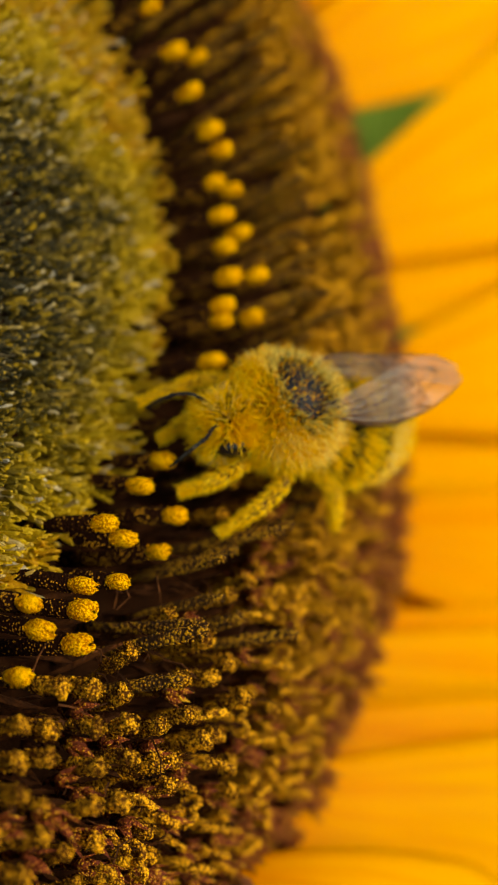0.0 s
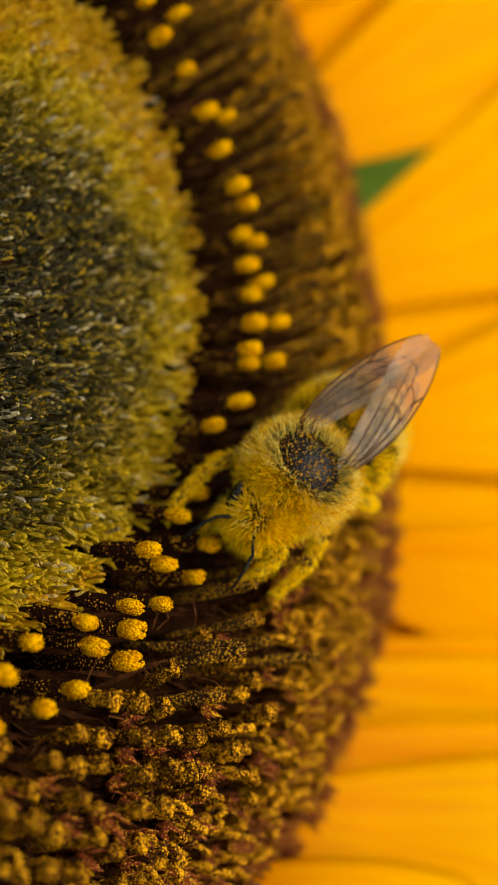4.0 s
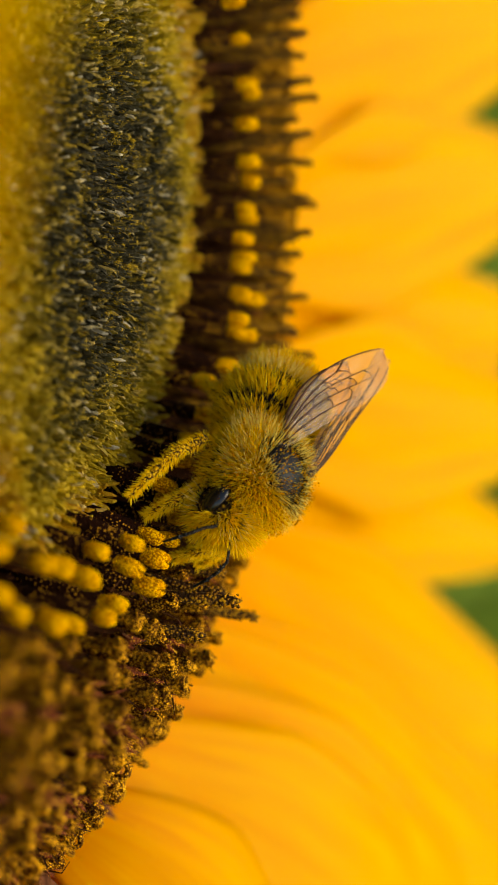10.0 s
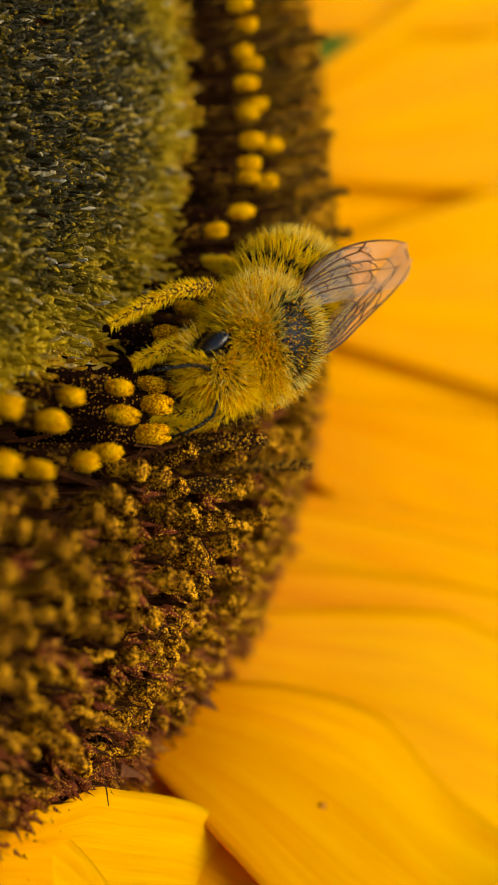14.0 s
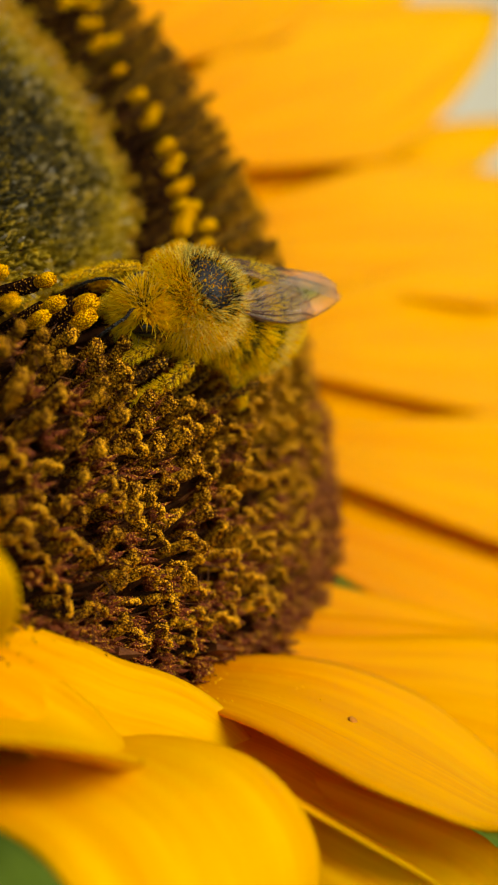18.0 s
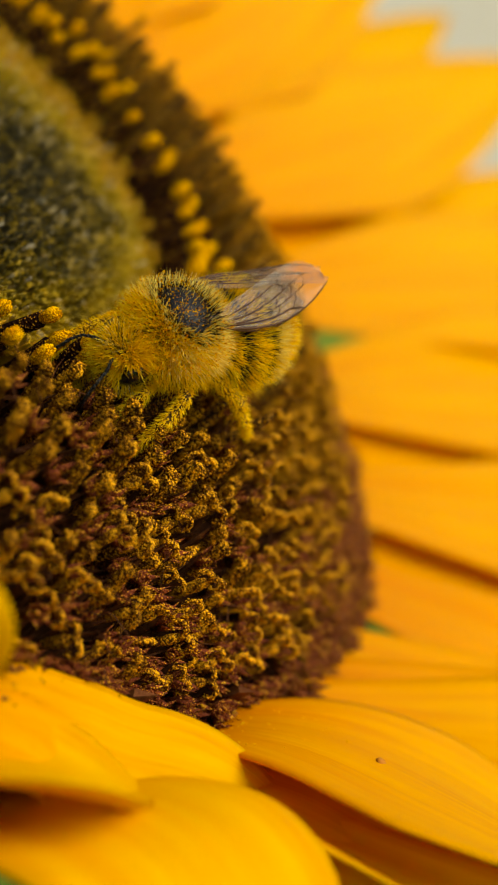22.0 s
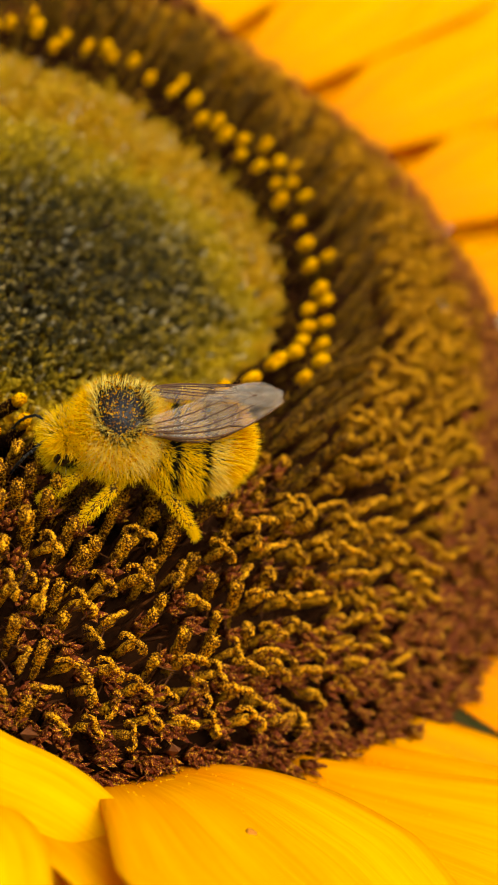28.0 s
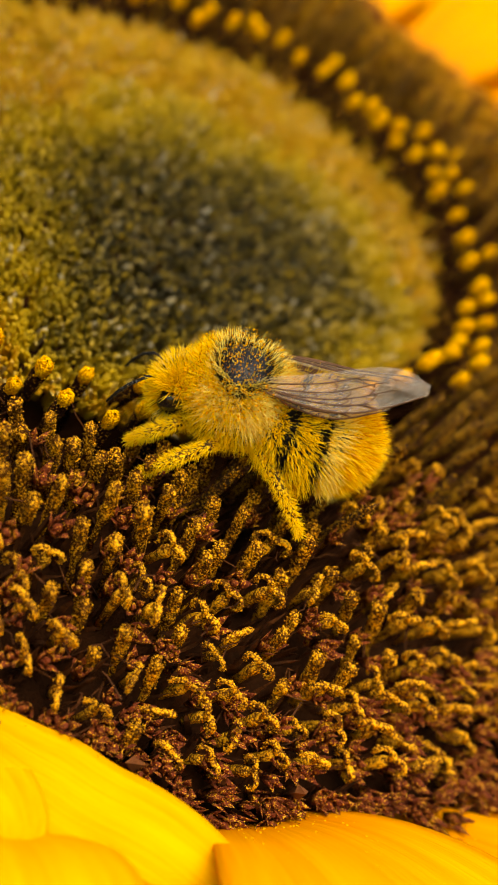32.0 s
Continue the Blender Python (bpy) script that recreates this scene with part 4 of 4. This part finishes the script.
def head_fur(d, rng):
    if (d.y > 0.62 and -0.6 < d.z < 0.30 and -0.4 < d.x < 0.70) or (d.y < -0.60 and -0.4 < d.z < 0.8 and -0.5 < d.x < 0.72):
        return ("dark", 0.14, 0.016) if rng.random() < 0.3 else None
    if d.y > 0.45 and d.z >= 0.30:
        return ("gold", 0.62, 0.020)
    if d.x > 0.6 and d.z < 0.35:
        return ("gold", 0.46, 0.022) if rng.random() < 0.85 else ("dark", 0.3, 0.018)
    return ("dark", 0.30, 0.018) if rng.random() < 0.22 else ("gold", 0.44, 0.019) if rng.random() < 0.8 else ("pale", 0.46, 0.018)


put_fur(coat(brng, HC, HR, 10000, head_fur, (-0.15, 0, 0.15)), head)
for s in (1, -1):
    m = Matrix.Translation((1.66, 0.82 * s, -0.50 if s > 0 else -0.24)) @ Matrix.Rotation(radians(-14 * s), 4, "Z") @ Matrix.Rotation(radians(-52), 4, "Y")
    hang("eye", mesh_of("eye", *blob((0, 0, 0), (0.30, 0.22, 0.52), brng, 18, 12, 0.0), EYE), head, m, "glossy black compound eye")
    q = [Vector(p) for p in ((2.12, 0.28 * s, -0.20), (2.45, 0.50 * s, -0.08), (2.70, 0.74 * s, -0.16))]
    arm = q + [q[-1] + Vector((0.28, 0.12 * s, -0.22)), q[-1] + Vector((0.55, 0.20 * s, -0.55)), q[-1] + Vector((0.78, 0.25 * s, -0.95))]
    ant = Pile()
    ant.add(*tube(arm, [0.055, 0.048, 0.045, 0.05, 0.048, 0.03], 7, True, brng, 0.1))
    grains_on(ant, brng, arm, 0.055, 30, 0.02)
    hang("antenna", mesh_of("antenna", ant.v, ant.f, SKIN), head, None, "dark antenna dusted with pollen")
hang("proboscis", mesh_of("proboscis", *tube([(1.95, 0, -1.1), (2.15, 0, -1.6), (2.15, 0, -2.2)], [0.16, 0.12, 0.05], 7, True, brng, 0.1), SKIN_DUSTY), head)

AC, AR = (-2.45, 0.0, -0.55), (1.85, 1.58, 1.45)
abdomen = hang("abdomen", mesh_of("abdomen", *blob(AC, AR, brng, 24, 18, 0.01, lambda d: 1 - 0.06 * max(0, math.cos(9 * d.x)) ** 4), SKIN), bee)


def abdomen_fur(d, rng):
    u = d.x
    if 0.30 < u < 0.44 or -0.22 < u < -0.08:
        return ("dark", 0.30, 0.019) if rng.random() < 0.85 else ("gold", 0.36, 0.017)
    if u > -0.08:
        return ("gold", 0.52, 0.017) if rng.random() < 0.75 else ("dark", 0.34, 0.017)
    if u > -0.50:
        return ("pale", 0.48, 0.017) if rng.random() < 0.7 else ("gold", 0.46, 0.017)
    return ("rust", 0.42, 0.017) if rng.random() < 0.35 else ("gold", 0.48, 0.018)


put_fur(coat(brng, AC, AR, 18000, abdomen_fur, (-0.65, 0, 0)), abdomen)


def wing_mesh(length, width, s, rng):
    """A wing that lies back along -x from its root, with raised veins; s: side."""
    nu, nv = 22, 8
    verts, faces = [], []

    def edge(u):
        axis = -0.30 * width * u * u
        round_off = math.sqrt(max(0.0, 1 - u ** 6))
        front = axis + (0.05 + 0.28 * math.sin(math.pi * min(1.0, u * 0.9))) * width * round_off
        rear = axis - (0.10 + 0.60 * u ** 0.8) * width * round_off
        return front, rear

    def place(u, v):
        f, r = edge(u)
        y = f + (r - f) * v
        return Vector((-u * length, y * s, 0.10 * math.sin(u * 9 + v * 2) * u + 0.05 * math.sin(v * 12) * u - 0.35 * (v - 0.3) * u * 0.4))

    for side in (0, 1):
        for i in range(nu + 1):
            for j in range(nv + 1):
                verts.append(place(1 - (1 - i / nu) ** 1.9, j / nv) - Vector((0, 0, 0.012 * side)))
    w, k = nv + 1, (nu + 1) * (nv + 1)
    for i in range(nu):
        for j in range(nv):
            a = i * w + j
            faces.append((a, a + w, a + w + 1, a + 1))
            faces.append((k + a, k + a + 1, k + a + w + 1, k + a + w))
    veins = Pile()

    def vein(path, r0, r1):
        pts = [place(*p) for p in path]
        veins.add(*tube(pts, [r0 + (r1 - r0) * i / (len(pts) - 1) for i in range(len(pts))], 5))

    vein([(u, 0.0) for u in np.linspace(0, 0.97, 14)], 0.045, 0.02)
    vein([(u, 0.16) for u in np.linspace(0.02, 0.62, 8)], 0.034, 0.022)
    vein([(0.62, 0.16), (0.68, 0.08), (0.72, 0.0)], 0.03, 0.03)
    vein([(u, 0.16 + 0.32 * u) for u in np.linspace(0.05, 0.9, 12)], 0.026, 0.014)
    vein([(u, 0.30 + 0.42 * u) for u in np.linspace(0.05, 0.82, 12)], 0.026, 0.014)
    vein([(u, 0.55 + 0.40 * u) for u in np.linspace(0.05, 0.62, 10)], 0.026, 0.014)
    for u0, v0, u1, v1 in ((0.36, 0.27, 0.34, 0.45), (0.52, 0.33, 0.55, 0.53), (0.66, 0.37, 0.68, 0.59), (0.78, 0.41, 0.79, 0.63), (0.50, 0.16, 0.55, 0.34), (0.64, 0.15, 0.70, 0.38),
                           (0.28, 0.42, 0.27, 0.66), (0.46, 0.50, 0.45, 0.73), (0.62, 0.56, 0.58, 0.78)):
        um, vm = (u0 + u1) / 2 + 0.02, (v0 + v1) / 2
        vein([(u0, v0), (um, vm), (u1, v1)], 0.016, 0.016)
    return mesh_of("wing_membrane", verts, faces, WING), mesh_of("vein_web", veins.v, veins.f, VEIN)


wings = []
for s in (1, -1):
    for name, ln, wd, root, spread, lift in (("forewing", 4.85, 1.85, (-0.45, 0.85 * s, 0.98), -2, 9), ("hindwing", 3.5, 1.4, (-0.80, 0.75 * s, 0.82), 2, 5)):
        wing = hang(name, wing_mesh(ln, wd, s, brng)[0], bee, Matrix.Translation(root) @ Euler((radians(-20 * s), radians(lift), radians(-spread * s))).to_matrix().to_4x4(), "smoky translucent wing with brown veins")
        hang("vein_web", wing_mesh(ln, wd, s, brng)[1], wing, None, "raised brown veins")
        wings.append((wing, s, root, spread, lift))


def leg_mesh(path, radii, rng, hairs):
    pile, fur = Pile(), Pile()
    pts = [Vector(p) for p in path]
    dense, rad = [], []
    for i in range(len(pts) - 1):
        for t in (0, 0.33, 0.66):
            dense.append(pts[i].lerp(pts[i + 1], t))
            rad.append(radii[i] + (radii[i + 1] - radii[i]) * t)
    dense.append(pts[-1])
    rad.append(radii[-1])
    pile.add(*tube(dense, rad, 8, True, rng, 0.12))
    for _ in range(hairs):
        t = rng.uniform(0, 0.98) * (len(dense) - 1)
        i = int(t)
        c = dense[i].lerp(dense[i + 1], t - i)
        ax = (dense[i + 1] - dense[i]).normalized()
        d = Vector((rng.gauss(0, 1), rng.gauss(0, 1), rng.gauss(0, 1)))
        d = (d - ax * d.dot(ax)).normalized()
        hair(fur, c + d * rad[i] * 0.9, d + ax * 0.7, rng.uniform(0.06, 0.26), 0.011, rng)
    return mesh_of("leg", pile.v, pile.f, LEG_SKIN), mesh_of("fur", fur.v, fur.f, FUR_GOLD, False)


LEGS = (("foreleg", (0.95, 0.65, -0.9), ((0.40, 0.45, -0.10), (0.95, 0.55, -0.60), (1.35, 0.40, -1.15), (1.6, 0.30, -1.45))),
        ("middle_leg", (0.0, 0.95, -1.0), ((0.30, 0.85, 0.10), (1.15, 1.20, -0.30), (2.15, 1.20, -0.85), (2.85, 1.10, -1.30))),
        ("hind_leg", (-0.85, 0.75, -0.95), ((-0.45, 0.55, -0.05), (-1.10, 0.95, -0.55), (-1.75, 1.15, -1.5), (-2.05, 1.20, -2.05))))
legs = []
for s in (1, -1):
    for name, root, path in LEGS:
        if s > 0 and name == "middle_leg":
            path = ((0.20, 0.75, 0.05), (0.80, 1.05, -0.45), (1.40, 1.10, -1.10), (1.75, 1.05, -1.60))
        tuck = 0.35 if s < 0 and name != "middle_leg" else 1.0
        pts = [(0, 0, 0)] + [(x, y * s * tuck, z) for x, y, z in path]
        lm, lf = leg_mesh(pts, [0.15, 0.16, 0.17 if name != "hind_leg" else 0.21, 0.10, 0.05], brng, 1500)
        leg = hang(name, lm, bee, Matrix.Translation((root[0], root[1] * s, root[2])), "pollen-caked bristly leg")
        hang("fur", lf, leg, None, "yellow pollen-laden bristles")
        legs.append((leg, root, s))

# ---------------------------------------------------------------- surroundings
GRASS = mottled("meadow_ground", ((0.06, 0.11, 0.012), (0.12, 0.19, 0.02), (0.20, 0.26, 0.045)), 0.8, 0.9, 0.05, 0.6, 0.02)
g = 400
ground = mesh_of("ground", [(-g, -g, 0), (g, -g, 0), (g, g, 0), (-g, g, 0)], [(0, 1, 2, 3)], GRASS, False)
tagged(new("ground", ground), "green meadow ground", "ground", kind="structure")
BUSH_LEAF = mottled("bush_leaf", ((0.08, 0.14, 0.016), (0.15, 0.23, 0.028), (0.25, 0.33, 0.06)), 12.0, 0.7, 0.08)
BARK = mottled("brown_twig", ((0.05, 0.03, 0.015), (0.12, 0.08, 0.05)), 30.0, 0.8)
BLUE = mottled("blue_plastic", ((0.002, 0.18, 0.52), (0.004, 0.24, 0.62)), 6.0, 0.5, 0.15, 0.1)
STONE = mottled("pale_stone", ((0.14, 0.13, 0.10), (0.26, 0.24, 0.20)), 9.0, 0.85)
CLAY = mottled("pink_terracotta", ((0.30, 0.11, 0.09), (0.44, 0.19, 0.15)), 14.0, 0.8)
srng = random.Random(5)


def grass_tuft(pile, x, y, rng):
    for _ in range(7):
        a, h = rng.uniform(0, 6.28), rng.uniform(0.04, 0.13)
        b = Vector((x + rng.uniform(-0.03, 0.03), y + rng.uniform(-0.03, 0.03), 0))
        w = Vector((-math.sin(a), math.cos(a), 0)) * 0.004
        d = Vector((math.cos(a), math.sin(a), 0)) * h * 0.5
        k = len(pile.v)
        pile.v.extend((b - w, b + w, b + d * 0.4 + w * 0.7 + Vector((0, 0, h * 0.7)), b + d * 0.4 - w * 0.7 + Vector((0, 0, h * 0.7)), b + d + Vector((0, 0, h))))
        pile.f.extend(((k, k + 1, k + 2, k + 3), (k + 3, k + 2, k + 4)))


lawn = Pile()
for _ in range(15000):
    r, a = 0.05 + 6.5 * srng.random() ** 0.6, srng.uniform(0, 6.283)
    grass_tuft(lawn, r * math.cos(a), r * math.sin(a), srng)
tagged(new("grass", mesh_of("grass", lawn.v, lawn.f, BUSH_LEAF, False)), "green meadow grass round the sunflower", "grass", kind="stuff")


def bush(x, y, size, rng):
    """A leafy bush: a few stems and a ragged crown of single leaves."""
    thing = tagged(new("bush"), "leafy green garden bush growing in the grass", "bush", "garden bushes")
    thing.location = (x, y, 0)
    wood, crown = Pile(), Pile()
    for _ in range(9):
        a, h = rng.uniform(0, 6.28), size * rng.uniform(0.5, 1.0)
        tip = Vector((math.cos(a) * size * rng.uniform(0.2, 0.55), math.sin(a) * size * rng.uniform(0.2, 0.55), h))
        wood.add(*tube([(0, 0, -0.02), tip * 0.5 + Vector((0, 0, 0.05)), tip], [0.02, 0.012, 0.005], 6))
        for _ in range(90):
            c = tip * rng.uniform(0.35, 1.05) + Vector((rng.gauss(0, 0.16), rng.gauss(0, 0.16), rng.gauss(0, 0.13))) * size
            c.z = max(c.z, 0.03)
            d = Vector((rng.gauss(0, 1), rng.gauss(0, 1), rng.gauss(0, 0.6))).normalized()
            e = d.orthogonal().normalized() * 0.022
            n = d.cross(e) * 0.3
            ln = rng.uniform(0.05, 0.10)
            k = len(crown.v)
            crown.v.extend((c, c + d * ln * 0.5 + e + n, c + d * ln, c + d * ln * 0.5 - e + n))
            crown.f.append((k, k + 1, k + 2, k + 3))
    hang("stems", mesh_of("stems", wood.v, wood.f, BARK), thing, None, "thin brown woody stems")
    hang("crown", mesh_of("crown", crown.v, crown.f, BUSH_LEAF, False), thing)


for x, y, s in ((2.6, 4.6, 0.8), (0.2, 3.6, 0.7), (-1.6, 3.4, 0.9), (4.6, 2.6, 0.7), (1.4, 5.6, 1.0), (5.2, 0.6, 0.6), (-0.6, 5.2, 1.0)):
    bush(x, y, s, srng)

# pale surface for the added wall, toned like bright horizon haze
PALE_HAZE = mottled("pale_haze_surface", ((0.66, 0.61, 0.56), (0.82, 0.77, 0.72)), 1.2, 0.9, 0.05)


def slab(lx, ly, lz, bevel=0.01):
    """A block with softened edges, standing on its base."""
    bm = bmesh.new()
    bmesh.ops.create_cube(bm, size=1.0)
    for v in bm.verts:
        v.co = Vector((v.co.x * lx, v.co.y * ly, (v.co.z + 0.5) * lz))
    bmesh.ops.bevel(bm, geom=list(bm.edges), offset=bevel, segments=2, affect="EDGES")
    me = bpy.data.meshes.new("slab")
    bm.to_mesh(me)
    bm.free()
    me.materials.append(PALE_HAZE)
    return me


# added wall: gives the whitish haze behind the petals, no known wall there
haze_wall = tagged(new("haze_wall", slab(11.0, 0.24, 2.2)), "added pale wall standing in for bright haze beyond the meadow", "wall", kind="structure")
haze_wall.matrix_basis = Matrix.Translation((5.6, 7.0, 0)) @ Matrix.Rotation(radians(-22), 4, "Z")
hang("coping", slab(11.1, 0.34, 0.07, 0.02), haze_wall, Matrix.Translation((0, 0, 2.2)), "pale flat top of the added wall")

tub = tagged(new("tub"), "round blue plastic tub standing on the grass", "tub")
tub.location = (1.26, -0.06, 0)
hang("shell", mesh_of("shell", *lathe([(0.005, 0.004), (0.24, 0.004), (0.27, 0.10), (0.285, 0.145), (0.30, 0.15), (0.295, 0.158), (0.272, 0.15), (0.255, 0.10), (0.23, 0.02), (0.005, 0.02)], 48), BLUE), tub)
hang("rim", mesh_of("rim", *tube([(0.295 * math.cos(k * math.pi / 16), 0.295 * math.sin(k * math.pi / 16), 0.155) for k in range(33)], [0.010] * 33, 8), BLUE), tub)
pot = tagged(new("flower_pot"), "pinkish terracotta flower pot on the grass", "pot")
pot.location = (-0.36, 2.42, 0)
hang("pot_body", mesh_of("pot_body", *lathe([(0.005, 0.003), (0.09, 0.003), (0.13, 0.17), (0.115, 0.17), (0.10, 0.10), (0.005, 0.10)], 40), CLAY), pot)
hang("pot_rim", mesh_of("pot_rim", *lathe([(0.118, 0.165), (0.142, 0.165), (0.146, 0.215), (0.126, 0.215), (0.116, 0.167)], 40), CLAY), pot)
for x, y, s in ((2.3, 0.74, 0.13), (2.5, 0.95, 0.10), (2.2, 1.0, 0.08)):
    st = tagged(new("stone", mesh_of("stone", *blob((0, 0, s * 0.34), (s, s * 0.8, s * 0.42), srng, 14, 9, 0.07), STONE)), "pale weathered stone lying in the grass", "stone", "stones in the grass")
    st.location = (x, y, 0)



# ---------------------------------------------------------------- movement
FLIGHT = [
    (0.0, 7.86, -11.93, 2.42, 20.0, 12.9, 157.8),
    (1.0, 6.51, -11.41, 2.34, 22.0, 30.7, 176.6),
    (2.0, 8.21, -11.88, 2.53, 22.0, 11.8, 189.3),
    (3.0, 6.42, -12.29, 2.54, 28.0, 27.5, 191.8),
    (6.0, 6.81, -12.52, 2.74, 12.4, -1.8, 203.7),
    (7.0, 4.65, -12.24, 2.28, 12.7, 13.9, 207.7),
    (8.0, 4.22, -12.19, 2.54, 6.9, 14.8, 213.9),
    (9.0, 3.58, -11.98, 2.33, 8.1, 14.8, 214.3),
    (10.0, 3.71, -12.34, 2.36, 13.2, 12.1, 215.8),
    (11.0, 3.96, -13.06, 2.72, 13.2, 8.3, 210.8),
    (12.0, 3.78, -13.39, 2.63, 2.6, 15.5, 214.7),
    (13.0, 4.75, -13.18, 2.81, 3.1, 1.8, 202.0),
    (14.0, 3.18, -13.21, 2.34, -7.5, 12.9, 195.7),
    (17.0, 4.70, -14.21, 2.58, 7.5, 14.9, 168.8),
    (18.0, 3.20, -14.74, 2.14, -3.0, 17.7, 170.3),
    (19.0, 3.35, -14.05, 2.32, -21.9, 11.1, 167.1),
    (20.0, 3.38, -13.77, 2.40, -9.4, 16.7, 164.0),
    (21.0, 3.15, -13.50, 2.62, -9.9, 10.7, 165.4),
    (22.0, 1.62, -14.98, 2.09, 8.4, 26.1, 181.1),
    (23.0, 1.31, -15.02, 2.09, 12.0, 22.8, 176.9),
    (24.0, 1.40, -15.05, 2.09, 5.3, 23.0, 175.2),
    (25.0, 1.78, -15.12, 2.35, 14.0, 23.4, 186.3),
    (26.0, 1.62, -15.19, 2.31, 15.0, 22.8, 199.8),
    (29.0, 1.64, -15.88, 2.45, -3.2, 19.6, 163.3),
    (30.0, 0.79, -15.47, 2.50, 0.0, 19.7, 162.9),
    (31.0, 1.44, -15.33, 2.44, 5.7, 18.6, 160.0),
    (32.0, 1.25, -14.83, 2.49, 5.7, 13.8, 158.6),
]


def on_head(x, y, z, rx, ry, rz):
    place = Matrix.Translation((0, 0, 1.2)) @ TILT.to_4x4()
    return place @ pose(x * UNIT, y * UNIT, z * UNIT, rx, ry, rz)


def motions():
    walk(bee, [(t, on_head(*r)) for t, *r in FLIGHT])
    # the wings shift a little over the back
    raised = ((0.0, -2, 22), (1.0, 9, 25), (3.0, 10, 25), (6.0, 2, 25), (10.0, 6, 25), (12.5, -1, 25), (14.5, 1, 25), (18.0, -9, 25), (22.0, -7, 25), (26.0, 5, 25), (29.0, -6, 25), (30.0, -1, 25), (32.0, 1, 25))
    for wing, s, root, spread, lift in wings:
        walk(wing, [(t, Matrix.Translation(root) @ Euler((radians(-roll * s), radians(lift + up), radians(-spread * s))).to_matrix().to_4x4()) for t, up, roll in raised])
    # the legs feel their way over the florets
    for k, (leg, root, s) in enumerate(legs):
        walk(leg, [(t, pose(root[0], root[1] * s, root[2], 0, 5 * math.sin(0.9 * t + 2.1 * k), 4 * math.sin(0.7 * t + 1.3 * k))) for t in range(33)])


motions()
